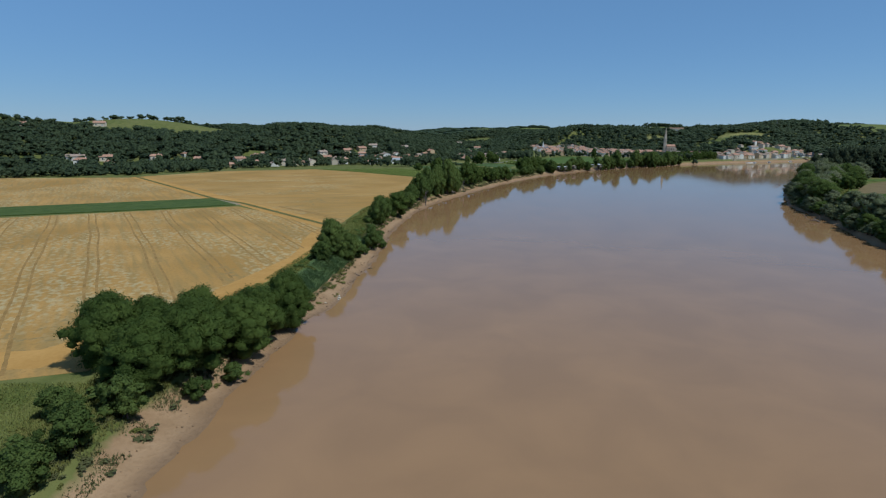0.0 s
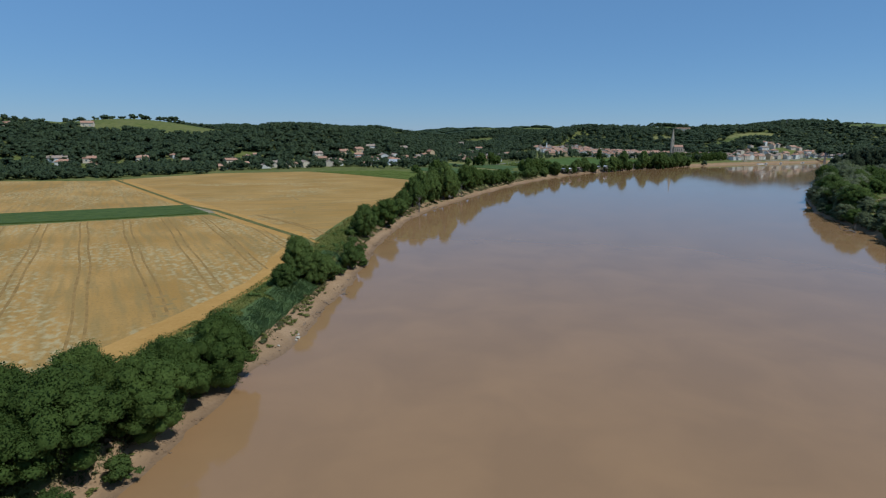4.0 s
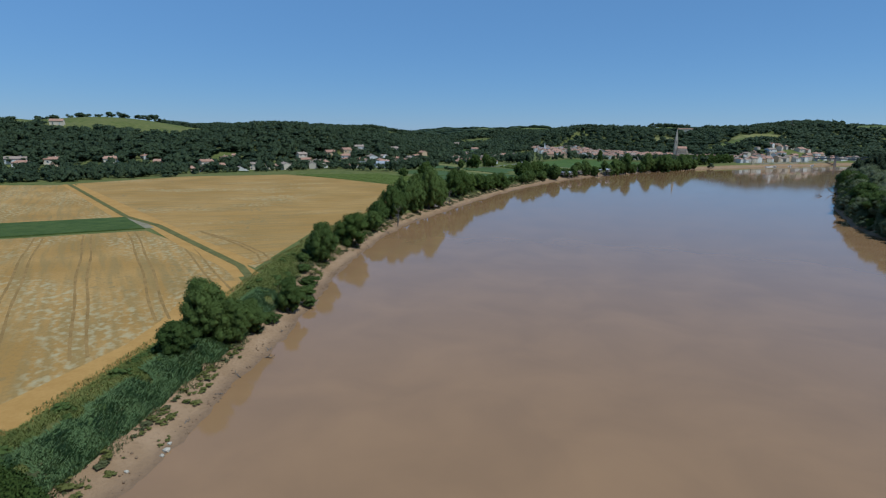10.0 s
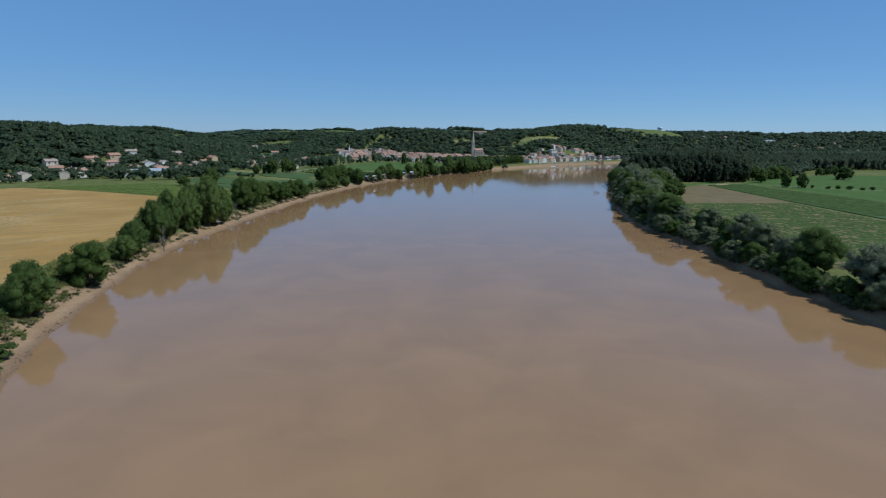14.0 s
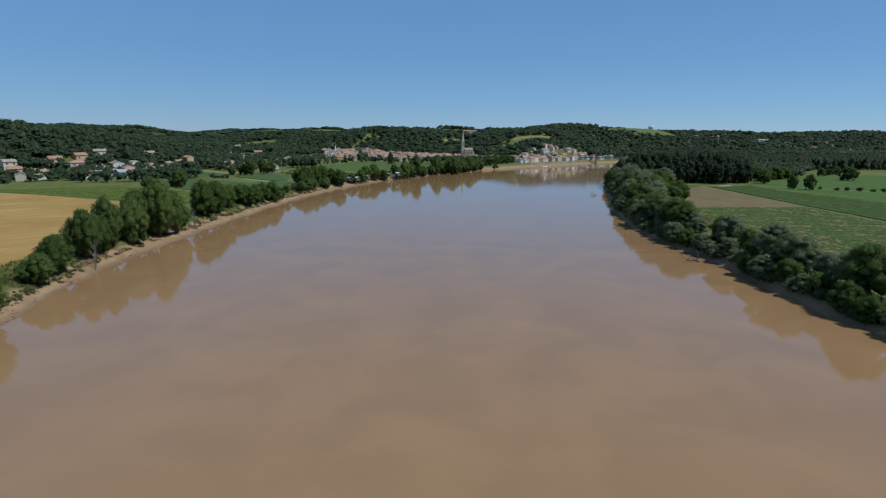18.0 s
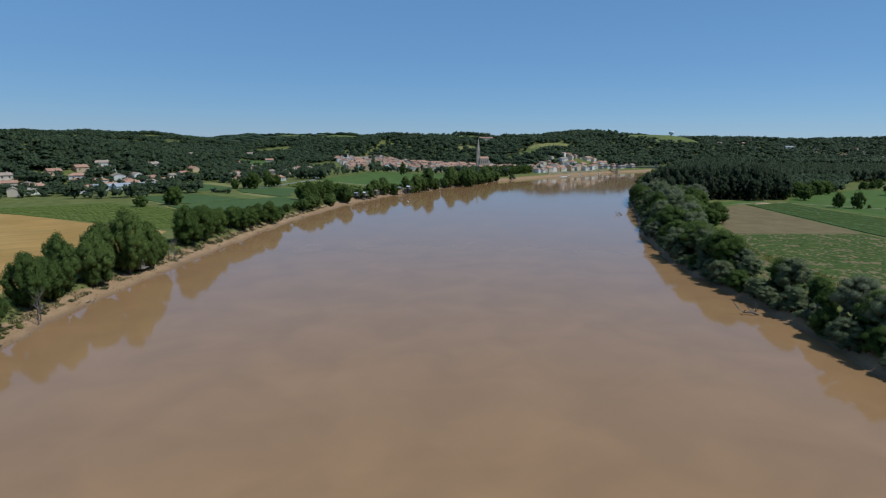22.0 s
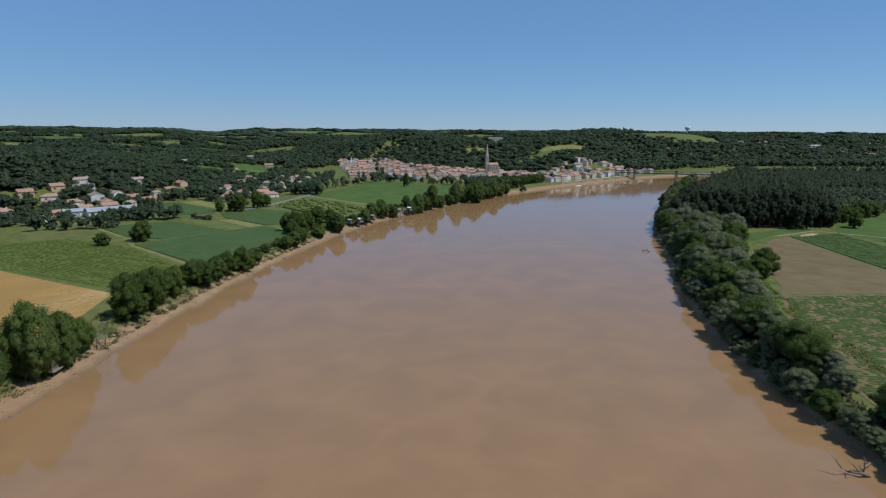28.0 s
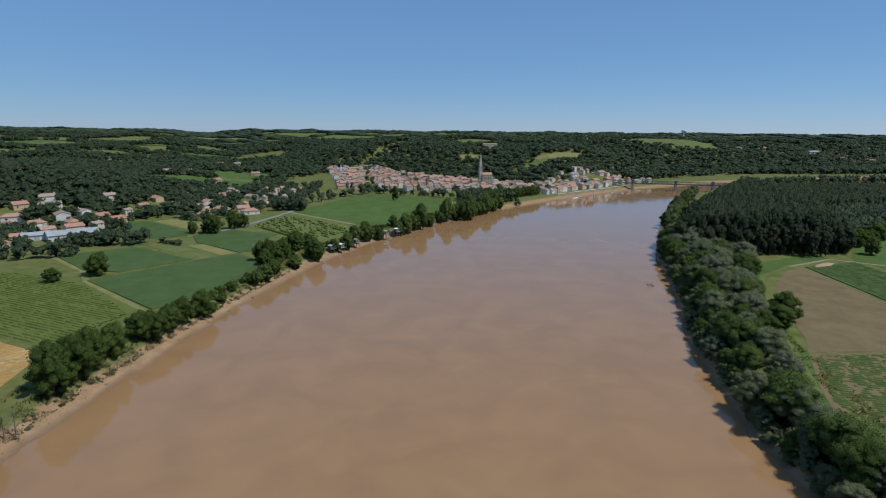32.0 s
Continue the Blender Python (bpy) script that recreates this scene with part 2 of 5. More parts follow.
def wheat_material(name, turn, pale=0.5):
    """Standing wheat with drill lines along one direction and flattened pale patches."""
    m = bpy.data.materials.new(name)
    m.use_nodes = True
    n, link = m.node_tree.nodes, m.node_tree.links.new
    b = n["Principled BSDF"]
    geo = n.new("ShaderNodeNewGeometry")

    def tex(scale, detail, stretch=(1, 1, 1)):
        k, t = n.new("ShaderNodeMapping"), n.new("ShaderNodeTexNoise")
        k.inputs["Rotation"].default_value = (0, 0, turn)
        s = n.new("ShaderNodeVectorMath")
        s.operation = "MULTIPLY"
        s.inputs[1].default_value = stretch
        link(geo.outputs["Position"], k.inputs["Vector"]), link(k.outputs[0], s.inputs[0]), link(s.outputs[0], t.inputs["Vector"])
        t.inputs["Scale"].default_value, t.inputs["Detail"].default_value = scale, detail
        return t.outputs["Fac"]

    def span(v, lo, hi):
        k = n.new("ShaderNodeMapRange")
        k.inputs["From Min"].default_value, k.inputs["From Max"].default_value = lo, hi
        link(v, k.inputs["Value"])
        return k.outputs[0]

    def times(a, c):
        k = n.new("ShaderNodeMath")
        k.operation = "MULTIPLY"
        link(a, k.inputs[0])
        if isinstance(c, float):
            k.inputs[1].default_value = c
        else:
            link(c, k.inputs[1])
        return k.outputs[0]

    def blend(f, a, c):
        k = n.new("ShaderNodeMix")
        k.data_type = "RGBA"
        for v, s in ((f, "Factor"), (a, "A"), (c, "B")):
            if isinstance(v, tuple):
                k.inputs[s].default_value = (*v, 1)
            else:
                link(v, k.inputs[s])
        return k.outputs["Result"]

    base = blend(span(tex(0.035, 3), 0.35, 0.65), (0.325, 0.184, 0.052), (0.420, 0.244, 0.078))
    base = blend(times(span(tex(0.5, 2, (0.08, 1, 1)), 0.42, 0.62), 0.55), base, (0.240, 0.168, 0.064))
    patch = times(span(tex(0.7, 7, (0.7, 1, 1)), 0.47, 0.64), span(tex(0.028, 4, (0.6, 1.3, 1)), 0.60 - 0.2 * pale, 0.70 - 0.2 * pale))
    base = blend(times(span(tex(1.3, 5), 0.5, 0.68), 0.45), base, (0.225, 0.15, 0.055))
    base = blend(times(patch, 0.62), base, (0.44, 0.365, 0.20))
    shade = times(span(tex(0.55, 3), 0.56, 0.66), span(tex(0.035, 2, (0.6, 1.3, 1)), 0.52, 0.62))
    base = blend(times(shade, 0.75), base, (0.215, 0.16, 0.07))
    link(base, b.inputs["Base Color"])
    b.inputs["Roughness"].default_value, b.inputs["Specular IOR Level"].default_value = 0.9, 0.04
    k = n.new("ShaderNodeBump")
    k.inputs["Strength"].default_value, k.inputs["Distance"].default_value = 0.8, 0.25
    link(tex(1.1, 3), k.inputs["Height"]), link(k.outputs[0], b.inputs["Normal"])
    return m


WHEAT_A, WHEAT_B = wheat_material("wheat south", radians(45), 0.75), wheat_material("wheat north", radians(-30), 0.35)
GROUND, WATER = ground_material(), water_material()
# ---- lie of the land ----
# waterline of the river, one side after the other, going upstream
BANK_L = [(-30, -400), (-36, 0), (-41.5, 50), (-44.5, 66), (-47, 86), (-50, 104), (-49, 117), (-51, 133), (-54, 155), (-59, 185),
          (-66, 215), (-71, 260), (-72, 300), (-70, 313), (-66.3, 342), (-60.6, 378), (-53.8, 413), (-47, 446), (-38, 484), (-14, 561), (18, 628),
          (75, 713), (141, 792), (206, 855), (243, 887), (379, 998), (526, 1083), (720, 1150), (1050, 1215), (2000, 1300)]
BANK_R = [(140, -400), (127, 0), (118, 110), (115, 200), (116, 240), (118, 262), (123, 296), (125, 335), (127, 355), (133, 378),
          (145, 419), (152, 438), (168, 474), (188, 524), (210, 582), (266, 690), (335, 800), (403, 894), (490, 980), (640, 1045),
          (1050, 1105), (2000, 1180)]
# foot of the hills
FOOT = [(-2500, -900), (-900, -60), (-560, 265), (-425, 420), (-215, 640), (-135, 760), (-95, 900), (-115, 1090), (-60, 1240),
        (100, 1140), (185, 1035), (250, 940), (345, 992), (440, 1066), (565, 1150), (800, 1235), (1200, 1330), (3000, 1560), (6000, 1900)]
PLAIN = 4.5


def smooth(u):
    u = np.clip(u, 0, 1)
    return u * u * (3 - 2 * u)


def line_distance(x, y, line):
    """Distance to an open line and the side on which a point lies (positive: to the left of its run)."""
    best, side = np.full(x.shape, 1e9), np.zeros(x.shape)
    for (ax, ay), (bx, by) in zip(line, line[1:]):
        dx, dy = bx - ax, by - ay
        u = np.clip(((x - ax) * dx + (y - ay) * dy) / (dx * dx + dy * dy), 0, 1)
        d = np.hypot(x - ax - u * dx, y - ay - u * dy)
        s = dx * (y - ay) - dy * (x - ax)
        near = d < best
        best, side = np.where(near, d, best), np.where(near, s, side)
    return best * np.sign(side)


def waves(x, y, size, seed):
    """Cheap smooth noise, about -1 to 1."""
    r = np.random.RandomState(seed)
    out = np.zeros(np.shape(x))
    for _ in range(6):
        a, p, k = r.uniform(0, 6.28), r.uniform(0, 6.28), 6.28 / size * r.uniform(0.6, 1.7)
        out = out + np.sin((x * np.cos(a) + y * np.sin(a)) * k + p)
    return out / 3.2


def land(x, y):
    """Distance from the waterline into the land (negative in the water), on either side."""
    dl, dr = line_distance(x, y, BANK_L), -line_distance(x, y, BANK_R)
    return dl, dr


def height(x, y):
    x, y = np.asarray(x, float), np.asarray(y, float)
    dl, dr = land(x, y)
    shore = smooth((dl + 6) / 6) * (0.9 * waves(x, y, 17, 3) + 0.55 * waves(x, y, 6.5, 13))
    left = np.interp(dl + shore, [-25, -3, 0, 3.5, 7, 9.5, 13], [-4, -0.5, 0, 0.75, 2.0, 3.7, PLAIN])
    right = np.interp(dr + (1.0 * waves(x, y, 14, 4) + 0.4 * waves(x, y, 6, 14)) * smooth((dr + 6) / 6), [-25, -3, 0, 3, 5.5, 9], [-4, -0.5, 0, 0.8, 2.8, PLAIN])
    z = np.where(dl > dr, left, right)
    up = line_distance(x, y, FOOT)
    rise = smooth(up / 230) * (44 + 8 * waves(x, y, 700, 5)) * (1 - 0.30 * smooth((y - 700) / 250) * smooth((-120 - x) / 120) * smooth((1700 - y) / 300)) + 16 * smooth((up - 500) / 3500) + 4 * smooth(up / 200) * waves(x, y, 260, 6)
    rise = rise + 14 * np.exp(-(((x - 560) / 260) ** 2 + ((y - 1560) / 220) ** 2)) * smooth(up / 200)
    rise = rise - 26 * smooth(up / 200) * np.exp(-((x - (-130 - 0.35 * (y - 1100))) / 190) ** 2) * smooth((y - 700) / 200)
    rise = rise + 12 * np.exp(-(((x - 312) / 70) ** 2 + ((y - 1030) / 34) ** 2)) * smooth(up / 25)
    west = smooth((-330 - x) / 100) * smooth((900 - y) / 150)
    rise = rise + west * (12 * smooth((up - 205) / 170) - 4 * smooth((up - 60) / 100)) - 6 * np.exp(-(((x + 440) / 110) ** 2 + ((y - 740) / 130) ** 2)) * smooth(up / 200)
    return z + np.maximum(rise, 0)


def mesh_of(name, verts, faces, mats, index=None, flat=False, normals=None):
    """A mesh from arrays; faces of one size."""
    verts, faces = np.asarray(verts, np.float32), np.asarray(faces, np.int32)
    me = bpy.data.meshes.new(name)
    k = faces.shape[1]
    me.vertices.add(len(verts)), me.loops.add(faces.size), me.polygons.add(len(faces))
    me.vertices.foreach_set("co", verts.ravel())
    me.loops.foreach_set("vertex_index", faces.ravel())
    me.polygons.foreach_set("loop_start", np.arange(0, faces.size, k, dtype=np.int32))
    for m in mats if isinstance(mats, (list, tuple)) else [mats]:
        me.materials.append(m)
    if index is not None:
        me.polygons.foreach_set("material_index", np.asarray(index, np.int32))
    me.polygons.foreach_set("use_smooth", np.full(len(faces), not flat))
    me.update(calc_edges=True)
    me.validate()
    if normals is not None:
        me.normals_split_custom_set_from_vertices(np.asarray(normals, np.float32))
    return me


def part(name, me, parent, label=""):
    ob = new(name, me)
    ob.parent = parent
    return tagged(ob, label)


def structure(name, me, label, category):
    return tagged(new(name, me), label, category, kind="structure")


def from_bm(name, bm, mats):
    me = bpy.data.meshes.new(name)
    bm.to_mesh(me)
    bm.free()
    for m in mats if isinstance(mats, (list, tuple)) else [mats]:
        me.materials.append(m)
    return me


def box_arrays(lo, hi):
    x0, y0, z0 = lo
    x1, y1, z1 = hi
    v = [(x0, y0, z0), (x1, y0, z0), (x1, y1, z0), (x0, y1, z0), (x0, y0, z1), (x1, y0, z1), (x1, y1, z1), (x0, y1, z1)]
    f = [(3, 2, 1, 0), (4, 5, 6, 7), (0, 1, 5, 4), (1, 2, 6, 5), (2, 3, 7, 6), (3, 0, 4, 7)]
    return v, f


def boxes(name, spans, mats, index=None):
    """Several boxes as one part; index: the material of each."""
    v, f, mi = [], [], []
    for i, (lo, hi) in enumerate(spans):
        bv, bf = box_arrays(lo, hi)
        f += [tuple(q + len(v) for q in face) for face in bf]
        v += bv
        mi += [index[i] if index else 0] * 6
    return mesh_of(name, v, f, mats, mi, True)


def steps_between(knots):
    """Grid lines: (start, step) pairs and the end."""
    out = []
    for (a, s), (b, _) in zip(knots, knots[1:]):
        out += list(np.arange(a, b - 1e-6, s))
    return np.array(out + [knots[-1][0]])


# ---- ground, river ----
gx = steps_between([(-4900, 160), (-1300, 45), (-700, 14), (-180, 6), (-95, 1.8), (-30, 6), (0, 12), (96, 6), (108, 2.0), (220, 7), (420, 16), (900, 45), (1500, 160), (4900, 0)])
gy = steps_between([(-350, 40), (0, 8), (30, 2.5), (420, 4), (640, 8), (1250, 16), (1900, 45), (2600, 120), (4950, 0)])
mx, my = np.meshgrid(gx, gy)
mz = height(mx, my)
nx, ny = len(gx), len(gy)
q = (np.arange(ny - 1)[:, None] * nx + np.arange(nx - 1)[None]).ravel()
structure("ground", mesh_of("ground", np.stack([mx, my, mz], -1).reshape(-1, 3), np.stack([q, q + 1, q + nx + 1, q + nx], -1), GROUND),
          "river plain with grassy banks, bare mud edges and wooded hills", "ground")
wx, wy = np.linspace(-200, 2200, 41), np.linspace(-400, 1500, 33)
ux, uy = np.meshgrid(wx, wy)
q = (np.arange(32)[:, None] * 41 + np.arange(40)[None]).ravel()
structure("water", mesh_of("water", np.stack([ux, uy, 0 * ux], -1).reshape(-1, 3), np.stack([q, q + 1, q + 42, q + 41], -1), WATER),
          "wide brown silty river with a calm glossy surface", "river")


def inside(x, y, poly):
    x, y = np.asarray(x, float), np.asarray(y, float)
    hit = np.zeros(x.shape, bool)
    for (ax, ay), (bx, by) in zip(poly, poly[1:] + poly[:1]):
        hit ^= ((ay > y) != (by > y)) & (x < (bx - ax) * (y - ay) / ((by - ay) or 1e-9) + ax)
    return hit


def field(name, poly, mat, label, lift=0.05, category="field"):
    """A flat parcel on the plain with low sloped edges."""
    bm = bmesh.new()
    top = bm.faces.new([bm.verts.new((x, y, PLAIN + lift)) for x, y in poly])
    if top.normal.z < 0 or sum((b[0] - a[0]) * (b[1] + a[1]) for a, b in zip(poly, poly[1:] + poly[:1])) > 0:
        top.normal_flip()
    rim = bmesh.ops.extrude_edge_only(bm, edges=bm.edges[:])
    cx, cy = np.mean(poly, axis=0)
    for v in rim["geom"]:
        if isinstance(v, bmesh.types.BMVert):
            d = Vector((v.co.x - cx, v.co.y - cy, 0)).normalized()
            v.co += d * lift * 0.6 + Vector((0, 0, -lift - 0.02))
    bmesh.ops.recalc_face_normals(bm, faces=bm.faces[:])
    return structure(name, from_bm(name, bm, mat), label, category)


# fields on the left bank, downstream to upstream
SOUTH = [(-66, 68), (-65, 113), (-69, 150), (-68.5, 172), (-72, 180), (-87, 196), (-124, 223), (-152, 240), (-190, 209), (-420, 20), (-390, -25), (-76, 62)]
field("field", SOUTH, WHEAT_A, "ripe wheat field with wheel tracks and flattened patches")
field("field", [(-155, 243), (-182, 263), (-214, 236), (-430, 60), (-430, 35), (-192, 211)], CROP_VEG, "narrow strip of dark green crop between wheat fields", 0.5)
field("field", [(-184, 264), (-322, 368), (-420, 330), (-560, 130), (-436, 62), (-217, 238)], WHEAT_A, "ripe wheat field beyond a green strip", 0.06)
field("field", [(-83, 200), (-92, 250), (-92, 300), (-90, 350), (-84, 390), (-87, 420), (-112, 434), (-185, 478), (-236, 499), (-300, 452), (-326, 378), (-183, 267)], WHEAT_B, "large ripe wheat field beside the river trees", 0.06)
field("vineyard_ground", [(-112, 437), (-86, 423), (-74, 462), (-120, 512), (-168, 540), (-235, 500)], VINE_GROUND, "grass strips between vine rows", 0.04)
field("field", [(-121, 515), (-70, 466), (-61, 477), (-46, 505), (-40, 546), (-63, 575), (-83, 556)], CROP, "dark green soy field by the river", 0.45)
field("field", [(-169, 574), (-133, 597), (-85, 559), (-113, 532), (-134, 537)], CROP, "dark green soy field", 0.4)
field("field", [(-129, 602), (-112, 605), (-75, 572), (-80, 561), (-109, 585)], CROP_OLIVE, "small olive green plot", 0.1)
field("field", [(-102, 601), (-93, 606), (-65, 577), (-73, 572)], CROP_YELLOW, "dry yellowish grass plot", 0.06)
field("field", [(-187, 695), (-167, 703), (-117, 651), (-115, 637), (-141, 624)], CROP, "dark green crop field below the village", 0.4)
field("field", [(-165, 704), (-153, 716), (-118, 692), (-112, 673), (-125, 666)], CROP_YELLOW, "mown yellow meadow by the village", 0.05)
field("field", [(-110, 635), (-90, 659), (-52, 638), (-61, 602), (-56, 582), (-63, 578), (-100, 612)], CROP, "dark green soy field beside a lane", 0.4)
field("field", [(-84, 675), (-62, 733), (-4, 676), (3, 637), (-26, 602), (-48, 645)], CROP_OLIVE, "rough orchard field of olive green grass", 0.08)
field("field", [(-60, 755), (-40, 806), (0, 905), (89, 854), (73, 730), (29, 666), (0, 680)], CROP_LIGHT, "bright green meadow below the town", 0.08)
# fields on the right bank
field("field", [(178, 402), (187, 415), (202, 447), (228, 488), (252, 513), (268, 519), (255, 440), (248.5, 400)], SOIL, "tilled brown field", 0.06)
field("field", [(160, 374), (177, 400.5), (248, 398.5), (241, 345), (226, 250), (150, 190), (136, 240), (137, 312), (142, 337)], SOIL, "soil between low green vegetable rows", 0.1)
field("field", [(270, 521), (309, 530), (304, 490), (309, 420), (306, 330), (243, 330), (251, 400), (257.5, 440)], CROP, "dark green crop strip by a gravel track", 0.4)
field("field", [(560, 960), (640, 1028), (1000, 1078), (1000, 900), (720, 915)], CROP_LIGHT, "light green meadow inside the river bend", 0.06)
field("field", [(313, 536), (362, 594), (470, 640), (560, 640), (600, 480), (450, 400), (314, 400)], CROP_LIGHT, "light green meadow beyond the track", 0.06)


def ribbon(name, line, wide, mat, label, lift, category="track", wander=0.0, seed=0):
    """A strip along a line on the plain."""
    r = random.Random(seed)
    v, f = [], []
    for i, p in enumerate(line):
        a, b = line[max(i - 1, 0)], line[min(i + 1, len(line) - 1)]
        d = Vector((b[0] - a[0], b[1] - a[1], 0)).normalized()
        o = Vector((-d.y, d.x, 0)) * wide / 2 * (1 + r.uniform(-wander, wander))
        z = PLAIN + lift
        v += [(p[0] + o.x, p[1] + o.y, z), (p[0], p[1], z + 0.01), (p[0] - o.x, p[1] - o.y, z)]
        if i:
            k = 3 * i
            f += [(k - 3, k, k + 1, k - 2), (k - 2, k + 1, k + 2, k - 1)]
    me = mesh_of(name, v, f, mat)
    me.flip_normals()
    return structure(name, me, label, category)


def cut_line(a, b, poly, gap=3.0):
    """The stretch of a straight line that lies inside a parcel."""
    n = max(2, int(math.dist(a, b) / gap))
    pts = [(a[0] + (b[0] - a[0]) * i / n, a[1] + (b[1] - a[1]) * i / n) for i in range(n + 1)]
    ok = inside([p[0] for p in pts], [p[1] for p in pts], poly)
    return [p for p, k in zip(pts, ok) if k]


# wheel tracks, a pair of ruts every thirteen metres, and the bare headland
for i in range(12):
    c = -112.4 + 19.4 * i
    run = cut_line((-76 - 0.05 * i, c + 76), (-420, c + 420), SOUTH)
    if len(run) > 4:
        for side in (-0.95, 0.95):
            rut = [(x + 0.9 * side + 0.7 * math.sin(y * 0.05 + i) + 0.3 * math.sin(y * 0.17 + 2 * i), y + 0.9 * side) for x, y in run]
            ribbon("wheel_rut", rut, 0.6, TRACK_SOIL, "worn wheel rut in the ripe wheat", 0.065, wander=0.25, seed=i)
ribbon("headland", [(-92, 64), (-77, 70), (-70.5, 88), (-69.5, 110), (-69.5, 130), (-71, 146), (-74, 158), (-77, 170), (-83, 186)], 8.5, STRAW, "bare straw-coloured headland at the field edge", 0.058, "field", 0.25, 3)
ribbon("headland", [(-86, 202), (-120, 226), (-160, 255), (-200, 284), (-318, 370)], 7, STRAW, "bare strip along the grass ditch", 0.075, "field", 0.2, 4)
ribbon("ditch", [(-78, 190), (-88, 201), (-118, 223), (-156, 251), (-184, 266), (-326, 373)], 1.9, DITCH, "grassy ditch between two wheat fields", 0.12, "ditch", 0.45, 5)
ribbon("verge", [(-80, 192), (-89, 200), (-118, 222), (-156, 250), (-184, 265), (-326, 372)], 7.5, STRAW, "dry straw-coloured verge beside a ditch", 0.068, "verge", 0.3, 7)
ribbon("track", [(-156, 243), (-170, 254), (-184, 263)], 7, GRAVEL, "pale dry patch beside the ditch", 0.085, "track", 0.3, 6)
for o in (0, 1.9):
    ribbon("wheel_rut", [(-131 - o, 243 + o), (-107, 228 + o), (-92 + o * 0.4, 216 + o), (-86 + o, 208 + o), (-87 + o, 203)], 0.7, TRACK_SOIL, "worn wheel rut in the ripe wheat", 0.10, wander=0.3, seed=8)
ribbon("lane", [(-96, 655), (-88, 671), (-78, 701), (-63, 751), (-60, 780), (-72, 830)], 4.2, ASPHALT, "narrow lane through the fields", 0.13, "lane", 0.05, 9)
ribbon("lane", [(-63, 751), (-30, 716), (2, 680)], 3.0, GRAVEL, "pale farm track between green fields", 0.12, "lane", 0.15, 10)
ribbon("track", [(-128, 604), (-105, 583), (-82, 558)], 1.6, CROP_OLIVE, "grassy earth track between crop fields", 0.13, "track", 0.2, 11)
ribbon("track", [(-170, 572), (-134, 536), (-121, 514), (-72, 464)], 3.0, CROP_YELLOW, "dry grass track along the vines", 0.12, "track", 0.2, 12)
ribbon("grass_margin", [(150, 340), (160, 372), (175, 415), (198, 465), (226, 508), (258, 530), (300, 546)], 13, CROP_LIGHT, "yellow-green grass margin between willows and tilled field", 0.055, "grass", 0.15, 15)
ribbon("track", [(262, 523), (300, 539), (338, 505), (440, 425)], 2.4, GRAVEL, "pale gravel farm track", 0.13, "track", 0.2, 13)
ribbon("track", [(158, 372), (172, 400), (200, 460), (232, 504), (262, 523)], 2.0, CROP_OLIVE, "dry earth track beside the willows", 0.12, "track", 0.25, 14)


def crop_row(r, line, wide, tall, gap_share=0.0):
    """A bumpy hedge-like row; returns arrays."""
    v, f = [], []
    shape = [(-0.5, 0.0), (-0.42, 0.6), (0.0, 1.0), (0.42, 0.6), (0.5, 0.0)]
    for i, p in enumerate(line):
        a, b = line[max(i - 1, 0)], line[min(i + 1, len(line) - 1)]
        d = Vector((b[0] - a[0], b[1] - a[1], 0)).normalized()
        bare = gap_share * (4.0 if gap_share > 0.1 and waves(p[0], p[1], 16, 41) > 0.35 else 1.0)
        k = 0.12 if r.random() < bare else r.uniform(0.75, 1.2)
        for sx, sz in shape:
            w = sx * wide * k * r.uniform(0.85, 1.15)
            v.append((p[0] - d.y * w, p[1] + d.x * w, PLAIN + sz * tall * k))
        if i:
            o = 5 * i
            f += [(o - 5 + j, o - 4 + j, o + j + 1, o + j) for j in range(4)]
    return v, f


def rows_across(poly, direction, gap, step):
    """Lines of a parcel's rows."""
    d = Vector((*direction, 0)).normalized()
    c = np.mean(poly, axis=0)
    size = max(math.dist(c, p) for p in poly)
    out = []
    for i in range(int(-size / gap), int(size / gap) + 1):
        o = (c[0] - d.y * gap * i, c[1] + d.x * gap * i)
        run = cut_line((o[0] - d.x * size, o[1] - d.y * size), (o[0] + d.x * size, o[1] + d.y * size), poly, step)
        if len(run) > 3:
            out.append(run)
    return out


vines = tagged(new("vineyard"), "vineyard of green trellised vine rows beside the river", "vineyard")
vines.location = (-120, 480, PLAIN)
r7 = random.Random(7)
for run in rows_across([(-114, 440), (-88, 426), (-77, 461), (-120, 508), (-166, 535), (-230, 500)], (0.88, -0.47), 1.9, 1.6):
    v, f = crop_row(r7, run, 1.1, 0.55, 0.12)
    part("vine_hedge", mesh_of("vine_hedge", np.array(v) - np.array([-120, 480, PLAIN]), f, VINE), vines)


def crop_stuff(name, poly, direction, gap, step, wide, tall, gaps, mat, label, seed):
    r = random.Random(seed)
    v, f = [], []
    for run in rows_across(poly, direction, gap, step):
        a, b = crop_row(r, run, wide, tall, gaps)
        f += [tuple(i + len(v) for i in q) for q in b]
        v += a
    return tagged(new(name, mesh_of(name, v, f, mat)), label, "crop", kind="stuff")


